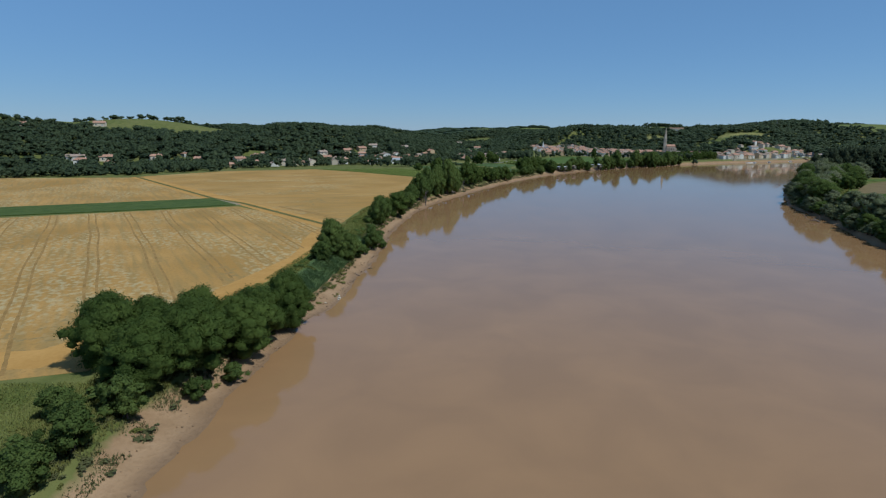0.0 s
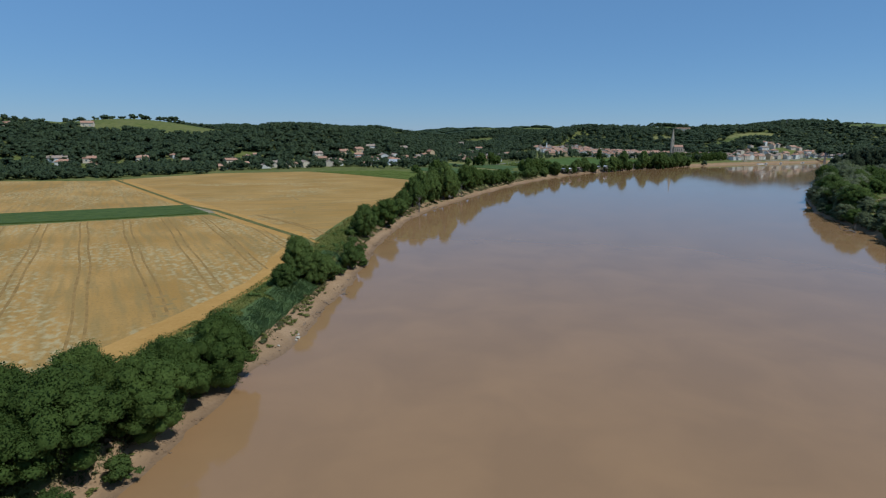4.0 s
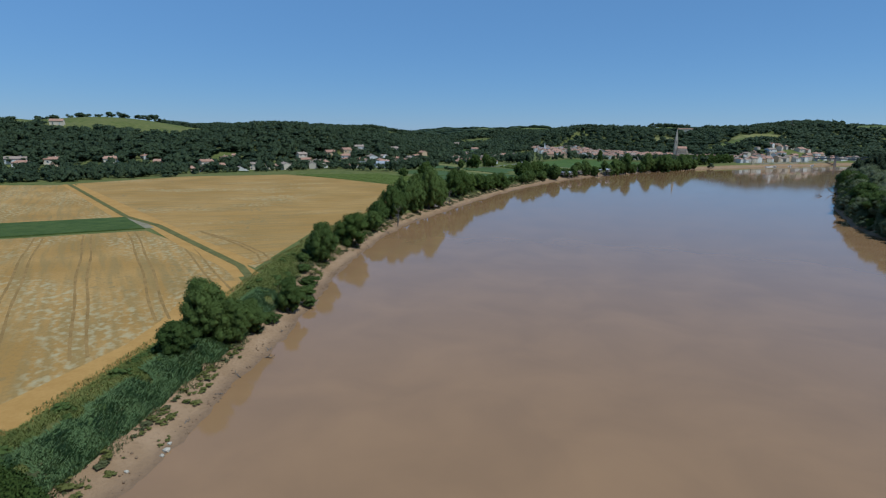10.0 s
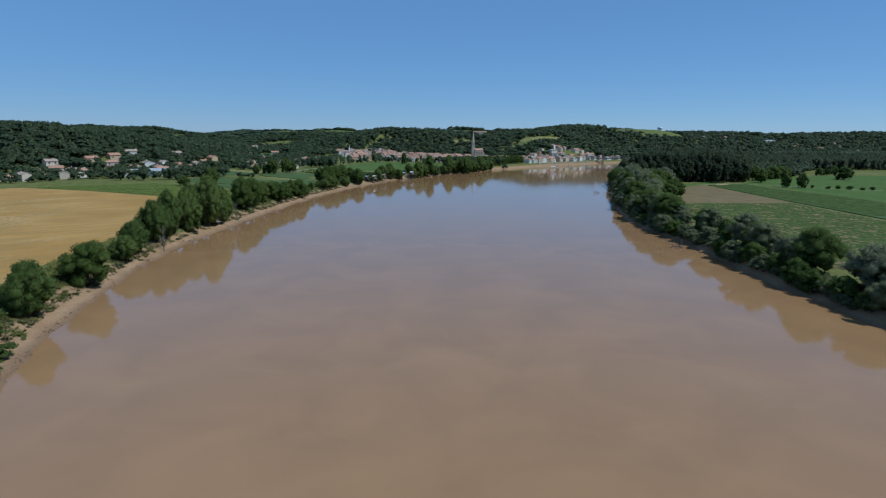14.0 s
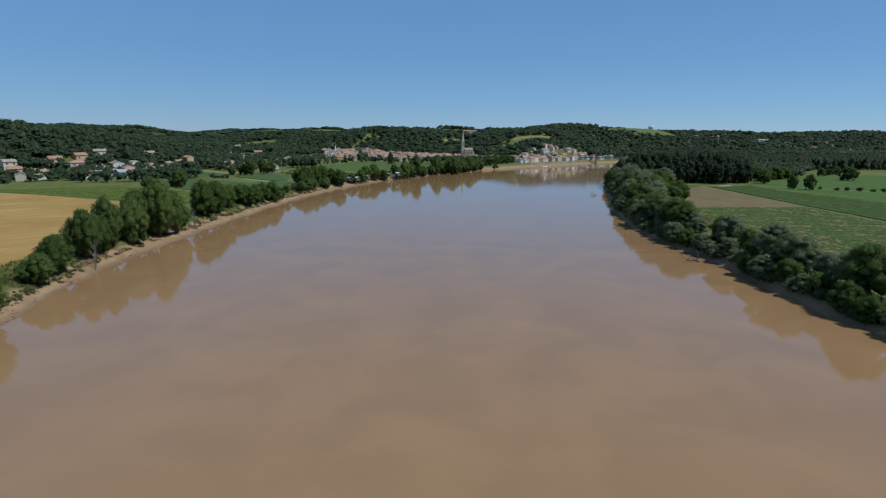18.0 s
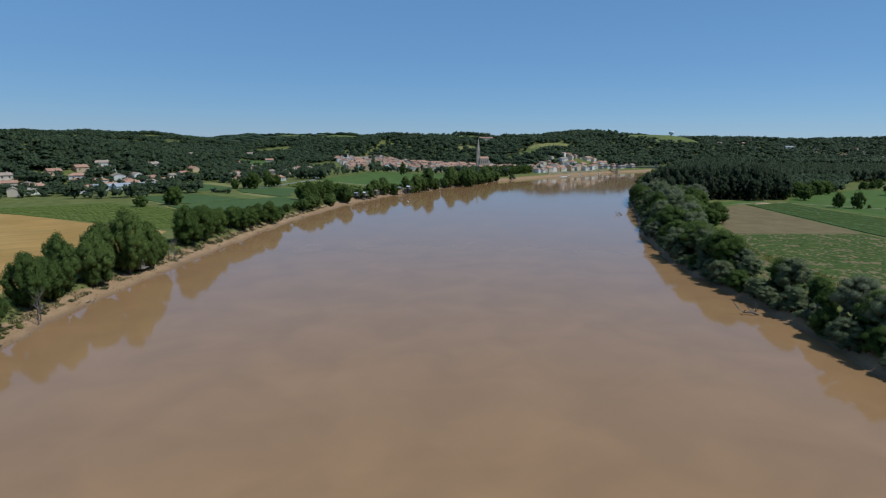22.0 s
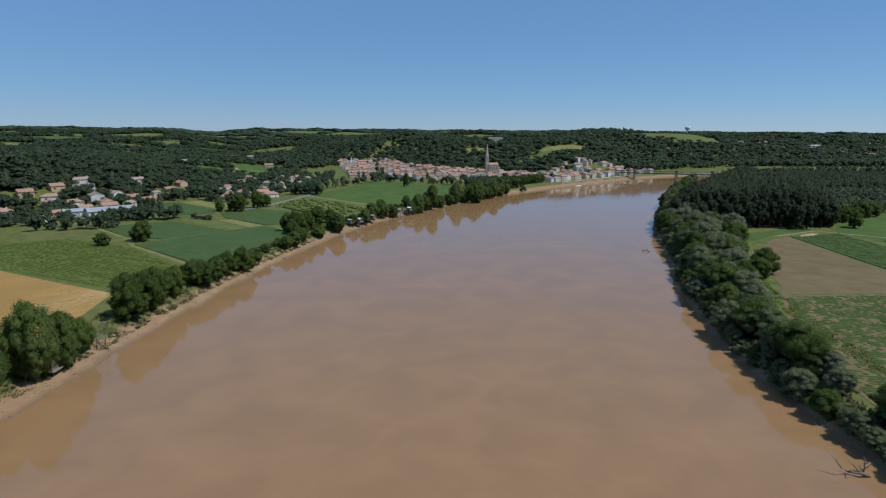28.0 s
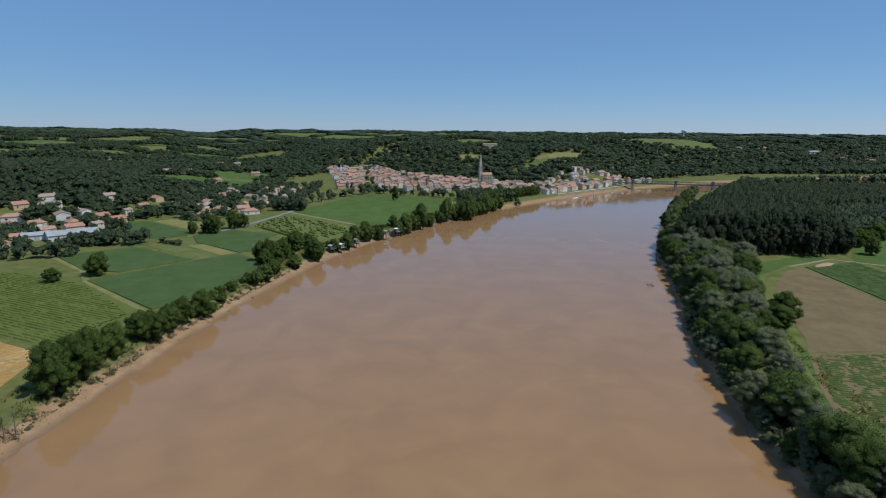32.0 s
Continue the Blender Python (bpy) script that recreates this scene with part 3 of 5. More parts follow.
crop_stuff("vegetable_rows", [(161, 373), (178, 399), (247, 397), (240, 345), (225, 252), (150, 194), (137, 240), (138, 312), (143, 336)], (0.95, -0.31), 1.6, 0.9, 1.5, 0.32, 0.13, CROP_VEG, "low leafy green crop in uneven rows with bare gaps", 3)
crop_stuff("strip_rows", [(271, 519), (308, 528), (303, 490), (308, 420), (305, 340), (246, 340), (252, 400), (259, 440)], (0.15, -0.99), 1.5, 2.2, 1.42, 0.6, 0.05, CROP_VEG, "dense dark green crop rows beside the tilled field", 5)
crop_stuff("orchard_rows", [(-80, 675), (-62, 728), (-8, 676), (0, 640), (-26, 606), (-46, 647)], (0.62, -0.78), 4.5, 1.6, 1.5, 1.6, 0.35, VINE, "rows of young green bushes in a rough field", 4)


# ---- trees ----
def ball(sub):
    bm = bmesh.new()
    bmesh.ops.create_icosphere(bm, subdivisions=sub, radius=1)
    v, f = np.array([p.co for p in bm.verts]), np.array([[p.index for p in s.verts] for s in bm.faces])
    bm.free()
    return v, f


BALL1, BALL2 = ball(1), ball(2)
OCTA = (np.array([(1, 0, 0), (-1, 0, 0), (0, 1, 0), (0, -1, 0), (0, 0, 1), (0, 0, -1)], float),
        np.array([(0, 2, 4), (2, 1, 4), (1, 3, 4), (3, 0, 4), (2, 0, 5), (1, 2, 5), (3, 1, 5), (0, 3, 5)]))


def tufts(r, centre, radii, n, size):
    """Bent leaf clumps spread loosely over the upper and outer skin of an ellipsoid."""
    d = r.normal(size=(n, 3))
    d[:, 2] = np.where(d[:, 2] < -0.45, -d[:, 2], d[:, 2])
    d /= np.linalg.norm(d, axis=1, keepdims=True)
    p = centre + d * radii * r.uniform(0.72, 1.0, (n, 1)) * np.where(r.uniform(size=(n, 1)) < 0.25, r.uniform(1.1, 1.45, (n, 1)), 1.05)
    nrm = d / radii
    nrm = nrm / np.linalg.norm(nrm, axis=1, keepdims=True) + r.normal(size=(n, 3)) * 0.6
    nrm /= np.linalg.norm(nrm, axis=1, keepdims=True)
    u = np.cross(nrm, r.normal(size=(n, 3)))
    u /= np.linalg.norm(u, axis=1, keepdims=True)
    w = np.cross(nrm, u)
    s = size * r.uniform(0.45, 1.3, (n, 1))
    v = np.stack([p - u * s * 0.6, p - w * s * 0.42 - nrm * s * 0.18, p + u * s * 0.6, p + w * s * 0.42 - nrm * s * 0.18], 1)
    soft = d + r.normal(size=(n, 3)) * 0.45
    return v.reshape(-1, 3), np.repeat(soft, 4, axis=0)


def crown_arrays(r, lobes, n, size, core=0.8, hub=BALL1, mass=0.75, up=0.32):
    """Lobes of leaf clumps round shaded inner masses: vertices, triangles, normals; mass: how far each lobe is lit as a body of its own."""
    area = [np.prod(rad) ** (2 / 3) for _, rad in lobes]
    sets = [tufts(r, np.array(c), np.array(rad), max(8, int(n * a / sum(area))), size) for (c, rad), a in zip(lobes, area)]
    v, nn = np.concatenate([q[0] for q in sets]), np.concatenate([q[1] for q in sets])
    f = np.arange(len(v)).reshape(-1, 4)
    f = np.concatenate([f[:, [0, 1, 2]], f[:, [0, 2, 3]]])
    vs, fs, ns, k = [v], [f], [nn], len(v)
    for c, rad in lobes:
        b = hub[0] * (1 + r.uniform(-0.15, 0.15, (len(hub[0]), 1))) * np.array(rad) * core + np.array(c)
        vs.append(b), fs.append(hub[1] + k), ns.append(hub[0])
        k += len(b)
    v, nn = np.concatenate(vs), np.concatenate(ns)
    mid = v.mean(0)
    out = v - mid
    out /= np.linalg.norm(out, axis=1, keepdims=True) + 1e-6
    nn = nn / (np.linalg.norm(nn, axis=1, keepdims=True) + 1e-6) * mass + out * 0.32 + np.array([0, 0, up])
    return v, np.concatenate(fs), nn / np.linalg.norm(nn, axis=1, keepdims=True)


def crown_mesh(name, r, lobes, n, size, mat):
    v, f, nn = crown_arrays(r, lobes, n, size, *((0.8, BALL1) if n > 20000 else (0.92, OCTA)))
    return mesh_of(name, v, f, mat, normals=nn)


def tube(points, radii, sides=7):
    """Rings along a bent line."""
    v, f = [], []
    for i, (p, rad) in enumerate(zip(points, radii)):
        ahead = Vector(points[min(i + 1, len(points) - 1)]) - Vector(points[max(i - 1, 0)])
        a = ahead.orthogonal().normalized()
        b = ahead.normalized().cross(a)
        for k in range(sides):
            t = 6.2832 * k / sides
            v.append(Vector(p) + (a * math.cos(t) + b * math.sin(t)) * rad)
        if i:
            f += [((i - 1) * sides + k, (i - 1) * sides + (k + 1) % sides, i * sides + (k + 1) % sides, i * sides + k) for k in range(sides)]
    return v, f


def tubes(name, runs, mat, sides=7):
    v, f = [], []
    for points, radii in runs:
        a, b = tube(points, radii, sides)
        f += [tuple(i + len(v) for i in q) for q in b]
        v += a
    return mesh_of(name, v, f, mat)


def tree(name, seed, tall, wide, foot, mat, n, size, lobes=16, lean=0.0, label="", category="tree", drop=0.0, multi=1, column=1.0):
    """A tree with trunk, limbs and a lobed leafy crown; foot: bare height under the crown."""
    r = np.random.RandomState(seed)
    top = new(name)
    top.empty_display_size = 0.5
    tagged(top, label, category)
    parts, limbs = [], []
    mid, half = foot + (tall - foot) * 0.52, (tall - foot) * 0.5
    for i in range(4):
        a = i * 1.57 + r.uniform(-0.5, 0.5)
        q = wide * r.uniform(0.17, 0.23)
        z = mid + half * (-0.35 + 0.28 * i)
        parts.append(((math.cos(a) * wide * 0.1 + lean * z, math.sin(a) * wide * 0.1, z), (q, q, min(q, half * 0.55))))
    for i in range(lobes):
        up = 1 - (1.75 if column == 1 else 1.97) * (i + 0.5) / lobes
        a = i * 2.4 + r.uniform(-0.6, 0.6)
        flat = math.sqrt(max(0.05 if column == 1 or up > 0 else 0.5, 1 - up * up)) * (1 if column == 1 else 1 - 0.3 * max(up, 0))
        far = r.uniform(0.42, 1.02)
        q = wide * r.uniform(0.07, 0.17)
        z = mid + half * up * r.uniform(0.7, 0.98)
        off = wide * 0.5 * flat * far
        c = (math.cos(a) * off + lean * z, math.sin(a) * off, max(z - drop * off, q * 0.5))
        parts.append((c, (q, q, min(q * r.uniform(0.65, 1.1) * column, half * 0.6))))
        if i % 4 == 1:
            limbs.append(c)
    runs = []
    for s in range(multi):
        sx, sy = (0, 0) if multi == 1 else (math.cos(s * 2.1) * 0.4, math.sin(s * 2.1) * 0.4)
        ex, ey = sx * 4 + lean * tall * 0.8, sy * 4
        runs.append(([(sx, sy, -0.5), (sx + ex * 0.1, sy + ey * 0.1, tall * 0.15), (ex * 0.5, ey * 0.5, tall * 0.45), (ex, ey, tall * 0.82)],
                     [tall * 0.030 + 0.05, tall * 0.022, tall * 0.014, 0.04]))
    part("trunk", tubes("trunk", runs, BARK), top)
    for c in limbs[:2 if category == "tree" and wide > 5 else 0]:
        z0 = max(foot * 0.8, c[2] * 0.45)
        part("limb", tubes("limb", [([(lean * z0, 0, z0), (c[0] * 0.5, c[1] * 0.5, z0 + (c[2] - z0) * 0.6), c], [tall * 0.011, tall * 0.007, 0.03])], BARK, 5), top)
    part("crown", crown_mesh("crown", r, parts, n, size, mat), top)
    return top


AWAY = pose(0, -300, -60)


def place(thing, x, y, scale=1.0, wide=1.0, turn=0.0, sink=0.1, label=""):
    z = float(height(x, y)) - sink
    m = Matrix.Translation((x, y, z)) @ Matrix.Rotation(turn, 4, "Z") @ Matrix.Diagonal((scale * wide, scale * wide, scale, 1))
    ob = copy_thing(thing, m)
    return tagged(ob, label)


def kit(makers):
    return [m() for m in makers]


# each kind at 10 m height, to be scaled when placed
OAKS = [tree("tree", s, 10, 10.5, 0.2, LEAF_OAK, 14000, 0.26, 50, column=1.05, label="dense dark green broadleaf tree on the river bank") for s in (1, 2, 3)]
ASHES = [tree("tree", s, 10, 7.0, 0.1, LEAF_ASH, 15000, 0.21, 60, column=1.6, label="upright green ash tree on the river bank") for s in (11, 12, 13)]
WILLOWS = [tree("willow", s, 10, 10.0, 0.6, LEAF_WILLOW, 14000, 0.225, 50, lean=0.05, drop=0.25, multi=3, label="grey-green willow leaning over the river bank", category="tree") for s in (21, 22, 23, 24)]
PALE = [tree("willow", s, 10, 10.0, 0.6, LEAF_PALE, 14000, 0.225, 50, lean=0.05, drop=0.25, multi=3, label="silvery pale willow leaning over the river bank", category="tree") for s in (25, 26)]
POPLARS = [tree("poplar", s, 10, 4.6, 0.5, LEAF_POPLAR, 2800, 0.32, 30, column=2.0, label="tall dark green poplar", category="tree") for s in (31, 32, 33)]
BUSHES = [tree("bush", s, 10, 13, 0.0, LEAF_ASH, 4500, 0.5, 24, label="low green bush by the water", category="bush", multi=3) for s in (41, 42)]
NEAR_OAKS = [tree("tree", s, 10, 9.5, 0.2, LEAF_OAK, 30000, 0.19, 90, column=1.1, label="dense dark green broadleaf tree on the river bank") for s in (5, 6, 7)]
SHRUBS = [tree("shrub", s, 10, 14, 0.0, LEAF_WILLOW, 3200, 0.6, 18, label="low willow scrub hanging over the water", category="bush", multi=3, lean=0.1) for s in (51, 52)]
KITS = NEAR_OAKS + OAKS + ASHES + WILLOWS + PALE + POPLARS + BUSHES + SHRUBS
rng = random.Random(5)


def plant(kind, x, y, tall, wide=None, label=""):
    own = {id(SHRUBS): 14.0, id(OAKS): 10.5, id(NEAR_OAKS): 9.5, id(ASHES): 7.0, id(WILLOWS): 10.0, id(PALE): 10.0, id(POPLARS): 4.6, id(BUSHES): 13.0}[id(kind)]
    s = tall / 10
    return place(rng.choice(kind), x, y, s, (wide / (own * s)) if wide else 1.0, rng.uniform(0, 6.28), 0.1, label)


# trees along the left bank: x, y, height, spread
for x, y, h, w in [(-64.5, 71, 10.8, 11.5), (-55, 68, 9.6, 11.5), (-59.5, 75, 9.6, 10.5), (-54, 76, 11, 12.5), (-58, 84, 9, 10), (-51.5, 86, 10.6, 11.5), (-53.5, 94, 10, 10), (-52, 103, 11.2, 11.5)]:
    plant(NEAR_OAKS, x, y, h, w)
for x, y, h, w in [(-64, 153.3, 10.8, 9.0), (-61, 157, 8.5, 7), (-63.5, 144.6, 6.0, 6.5), (-62, 163.4, 6.5, 7), (-61.6, 179.2, 7.9, 6), (-73.6, 221.5, 12, 9.5)]:
    plant(ASHES, x, y, h, w)
plant(OAKS, -75, 249.8, 11.4, 12.5, "round dark green tree standing alone by the water")
for x, y, h, w in [(-77, 276, 8, 8), (-79, 288, 10.5, 10), (-79, 305, 14.5, 10), (-78, 312, 12, 8), (-78, 318.5, 16, 10), (-75, 330.5, 15.7, 11),
                   (-77, 339, 17, 10), (-72, 347, 21, 13), (-69, 356, 17, 10), (-69.5, 366, 9.5, 7)]:
    plant(ASHES, x, y, h, w * 0.95)
for x, y, h, w in [(-68, 392, 15, 13), (-66, 400, 14, 11), (-65, 408, 13, 10), (-64, 419, 11, 9.7), (-61.6, 433, 9.8, 10), (-57.8, 436, 10, 11),
                   (-55.7, 446, 9.3, 10), (-53.4, 455, 10, 9.5), (-49, 464.6, 11, 11)]:
    plant(OAKS, x, y, h, w)
for x, y, h, w in [(-45, 495.6, 5.1, 5.6), (-46, 482, 4, 5), (-37.5, 510, 7.1, 7), (-34.5, 518.6, 9, 9), (-32.5, 530.7, 7.9, 8)]:
    plant(ASHES, x, y, h, w)
# low bushes by the water at the downstream end
for x, y, h, w in [(-50, 44.5, 4.5, 7), (-51, 51, 5.3, 6.8), (-52, 60, 5.5, 6.5), (-49, 70, 3.5, 4.5), (-48, 78, 3.2, 4.5), (-56, 36, 4, 7), (-58, 56, 4, 6)]:
    plant(BUSHES, x, y, h, w)


def along(line, s):
    """The point at s metres along a line, and its direction."""
    for a, b in zip(line, line[1:]):
        d = math.dist(a, b)
        if s <= d:
            return a[0] + (b[0] - a[0]) * s / d, a[1] + (b[1] - a[1]) * s / d, (b[0] - a[0]) / d, (b[1] - a[1]) / d
        s -= d
    return (*line[-1], 0.0, 1.0)



# willow gallery on the right bank
start = 400 + 130
s = start
while s < start + 500:
    for off, tall in ((4.2, 6.5), (10.5, 9.5), (18.5, 11.0), (26, 10.0), (33.5, 9.5), (41, 10), (48.5, 10.5), (56, 11)):
        x, y, dx, dy = along(BANK_R, s + rng.uniform(-3, 3))
        o = off + rng.uniform(-1.5, 1.5)
        tx, ty = x + dy * o, y - dx * o
        if o > np.interp(ty, [330, 375, 402, 440, 490, 540, 560], [12, 17, 22, 29, 38, 52, 30]) or rng.random() < 0.08:
            continue
        kind = rng.choice((WILLOWS, WILLOWS, PALE, ASHES, OAKS))
        h = tall * rng.uniform(0.7, 1.35) * (1.05 if y > 330 else 0.95)
        plant(kind, tx, ty, h, h * rng.uniform(0.95, 1.25))
    s += 8.2
for k in range(118):
    x, y, dx, dy = along(BANK_R, 560 + 3.9 * k + rng.uniform(-1, 1))
    o = rng.uniform(2.2, 5.0)
    plant(SHRUBS, x + dy * o, y - dx * o, rng.uniform(2.2, 4.2), rng.uniform(3.5, 6.5))
# trees between the grove and the water
for k in range(56):
    x, y, dx, dy = along(BANK_R, 962 + 7.2 * k + rng.uniform(-2, 2))
    o = rng.uniform(4, 13)
    plant(rng.choice((WILLOWS, ASHES, ASHES, OAKS)), x + dy * o, y - dx * o, rng.uniform(8, 14), rng.uniform(8, 11), "dark riverside tree below the poplar grove")
plant(OAKS, 194, 437, 11, 13, "dark green oak at the edge of a tilled field")
plant(OAKS, 186, 428, 9, 11, "dark green oak at the edge of a tilled field")

# poplar plantation on the right bank
GROVE = [(212, 566), (262, 552), (300, 546), (322, 552), (366, 598), (402, 660), (434, 740), (460, 805), (502, 905), (470, 905), (436, 865), (340, 750), (272, 660)]
px = [(212 + 7.5 * i + rng.uniform(-1, 1), 548 + 7.5 * j + rng.uniform(-1, 1)) for i in range(40) for j in range(50)]
keep = inside([p[0] for p in px], [p[1] for p in px], GROVE)
inner = []
rim = np.abs(line_distance(np.array([p[0] for p in px]), np.array([p[1] for p in px]), GROVE + GROVE[:1]))
for (x, y), k, e in zip(px, keep, rim):
    tall = (16.5 + 8.5 * float(smooth(e / 18))) * rng.uniform(0.94, 1.05)
    if k and (y < 582 or x < 232 + 0.62 * (y - 572)) and y < 760:
        plant(POPLARS, x, y, tall, rng.uniform(9, 11.5), "dark green poplar at the edge of a planted grove" if e < 10 else "tall dark green poplar in a planted grove")
    elif k:
        inner.append((x, y, tall, rng.uniform(9.5, 11.5)))




# ---- trees on the left plain and along the bank towards the town ----
for x, y, h, w in [(-121.6, 527, 11.8, 11), (-125, 530, 8, 9), (-137, 514, 7, 8), (-98, 645, 14, 13), (-105, 650, 9, 9), (-90, 666, 14, 12), (-84, 672, 10, 9),
                   (-38, 552, 13, 11), (-45, 556, 11, 10), (-33, 560, 12, 10), (-30, 583, 11.5, 13), (-22, 590, 9, 9), (36, 840, 15, 8), (-40, 545, 9, 9)]:
    plant(OAKS, x, y, h, w, "dark green broadleaf tree beside the crop fields")
plant(ASHES, -114, 646, 8.8, 7.5, "single green tree between the fields")
for x, y, h, w in [(-15, 568, 13, 11), (-24, 548, 8, 8), (1.5, 600, 12, 10), (-6, 592, 8, 8), (13, 628, 14, 12), (6, 618, 12, 11), (22, 636, 10, 9), (43, 662, 16, 13),
                   (37, 655, 11, 9), (55.5, 682, 22, 14), (49, 676, 13, 10), (33, 671, 10, 7), (64, 694, 11, 10), (81, 721, 20, 14)]:
    plant(ASHES, x, y, h, w, "green riverside tree below the meadow")
for x, y, h, w in [(74, 712, 10, 9), (90, 730, 15, 12), (100, 728, 19, 14), (96, 742, 16, 13), (110, 752, 15, 13), (118, 760, 13, 11), (125, 769, 18, 15), (108, 765, 16, 13),
                   (135, 782, 14, 12), (128, 790, 15, 13), (145, 800, 11, 10), (140, 812, 13, 11)]:
    plant(ASHES, x, y, h, w, "green riverside tree near the town")
for i in range(14):
    x, y, dx, dy = along(BANK_L, 1262 + 8 * i)
    plant(OAKS, x - dy * 26, y + dx * 26, rng.uniform(10, 12.5), rng.uniform(9, 11), "clipped plane tree in a riverside alley")
# low growth at the top of the mud between the trees
for i in range(70):
    x, y, dx, dy = along(BANK_L, 860 + 6.5 * i + rng.uniform(-2, 2))
    o = rng.uniform(10.5, 15)
    plant(BUSHES, x - dy * o, y + dx * o, rng.uniform(1.8, 4.2), rng.uniform(3, 6.5), "low green bush at the top of the mud bank")
for x, y, h, w in [(-60, 185, 2.6, 5), (-64, 192, 2.4, 6), (-67, 200, 2.6, 6), (-72, 207, 2.2, 6), (-76, 214, 2.4, 5), (-66, 186, 2.2, 4), (-61, 170, 2.4, 4)]:
    plant(BUSHES, x, y, h, w, "low scrub on the grassy river bank")
# trees standing on the right plain
for x, y, h, w in [(448, 584, 11.8, 16), (338, 550, 11, 10), (323, 501, 10, 7), (333, 496, 11, 8), (384, 597, 12, 14), (396, 602, 11, 13), (372, 588, 9, 10), (408, 612, 10, 12), (486, 648, 7, 8),
                   (350, 575, 12, 11), (360, 580, 10, 10), (470, 640, 8, 9), (325, 558, 10, 10), (505, 660, 9, 10)]:
    plant(OAKS, x, y, h, w, "dark green tree on the flat meadow")
for i in range(16):
    plant(BUSHES, 345 + 6.3 * i + rng.uniform(-1, 1), 498 - 4.6 * i + rng.uniform(-2, 2), rng.uniform(1.5, 3), rng.uniform(3, 5), "low bush along the farm track")



# ---- houses ----
def slab(quad, thick):
    """A roof slope: a quad with thickness, as arrays."""
    a, b, c, d = [Vector(p) for p in quad]
    n = (b - a).cross(d - a).normalized() * thick
    v = [a, b, c, d, a + n, b + n, c + n, d + n]
    return v, [(3, 2, 1, 0), (4, 5, 6, 7), (0, 1, 5, 4), (1, 2, 6, 5), (2, 3, 7, 6), (3, 0, 4, 7)]


def join_arrays(name, pieces, mats, index=None):
    v, f, mi = [], [], []
    for i, (a, b) in enumerate(pieces):
        f += [tuple(k + len(v) for k in q) for q in b]
        v += [tuple(p) for p in a]
        mi += [index[i] if index else 0] * len(b)
    return mesh_of(name, v, f, mats, mi, True)


def opening(name, x, y, z, w, h, side, mats):
    """A framed opening on the wall whose outward direction is side: frame proud of the wall, pane set back."""
    dx, dy = side
    sx, sy = abs(dy), abs(dx)
    spans = []
    for (u0, u1, z0, z1, deep) in ((-w / 2, w / 2, 0, h, 0.03), (-w / 2 - 0.12, -w / 2, -0.1, h + 0.12, 0.09), (w / 2, w / 2 + 0.12, -0.1, h + 0.12, 0.09), (-w / 2, w / 2, h, h + 0.12, 0.09), (-w / 2, w / 2, -0.1, 0, 0.13)):
        lo = [x + sx * u0 + min(0, dx * deep), y + sy * u0 + min(0, dy * deep), z + z0]
        hi = [x + sx * u1 + max(0, dx * deep), y + sy * u1 + max(0, dy * deep), z + z1]
        spans.append((lo, hi))
    return boxes(name, spans, mats, [0, 1, 1, 1, 1])


def house(name, w, d, h, rise, wall, tiles, label, windows=2, floors=1, hip=0.0, category="house", chimney=True):
    """Gabled or hipped house, ridge along x; walls reach down into sloping ground."""
    top = tagged(new(name), label, category)
    low = -2.5
    g = rise if hip == 0 else 0.0
    v = [(-w / 2, -d / 2, low), (w / 2, -d / 2, low), (w / 2, d / 2, low), (-w / 2, d / 2, low), (-w / 2, -d / 2, h), (w / 2, -d / 2, h), (w / 2, d / 2, h), (-w / 2, d / 2, h),
         (-w / 2, 0, h + g), (w / 2, 0, h + g)]
    bm = bmesh.new()
    vs = [bm.verts.new(p) for p in v]
    for q in ((0, 1, 5, 4), (2, 3, 7, 6), (1, 2, 6, 9, 5), (3, 0, 4, 8, 7), (4, 5, 9, 8), (6, 7, 8, 9), (3, 2, 1, 0)):
        bm.faces.new([vs[i] for i in q])
    wall_ob = part("wall", from_bm("wall", bm, wall), top)
    e, t = 0.45, rise * 0.45 / (d / 2)
    r0 = w / 2 + 0.3
    rx = r0 - hip
    z0, z1 = h - t + 0.06, h + rise + 0.06
    slopes = [[(-r0, -d / 2 - e, z0), (r0, -d / 2 - e, z0), (rx, 0, z1), (-rx, 0, z1)], [(r0, d / 2 + e, z0), (-r0, d / 2 + e, z0), (-rx, 0, z1), (rx, 0, z1)]]
    if hip:
        slopes += [[(r0, -d / 2 - e, z0), (r0, d / 2 + e, z0), (rx, 0.05, z1), (rx, -0.05, z1)], [(-r0, d / 2 + e, z0), (-r0, -d / 2 - e, z0), (-rx, -0.05, z1), (-rx, 0.05, z1)]]
    roof = part("roof", join_arrays("roof", [slab(s, 0.2) for s in slopes], tiles), top)
    if chimney:
        c = boxes("chimney", [((w * 0.22, -0.35, h + rise * 0.4), (w * 0.22 + 0.8, 0.35, h + rise + 0.9)), ((w * 0.22 - 0.08, -0.43, h + rise + 0.9), (w * 0.22 + 0.88, 0.43, h + rise + 1.05))], [wall, tiles], [0, 1])
        part("chimney", c, roof)
    for s in (-1, 1):
        for fl in range(floors):
            for k in range(windows):
                u = (k + 0.5) / windows * w - w / 2
                if fl == 0 and k == windows // 2 and s == -1:
                    part("door", opening("door", u, s * d / 2, 0.05, 1.1, 2.1, (0, s), [SHUTTER, wall]), top)
                else:
                    part("window", opening("window", u, s * d / 2, 0.9 + 2.8 * fl, 1.1, 1.4, (0, s), [GLASS_DARK, SHUTTER]), top)
    return top


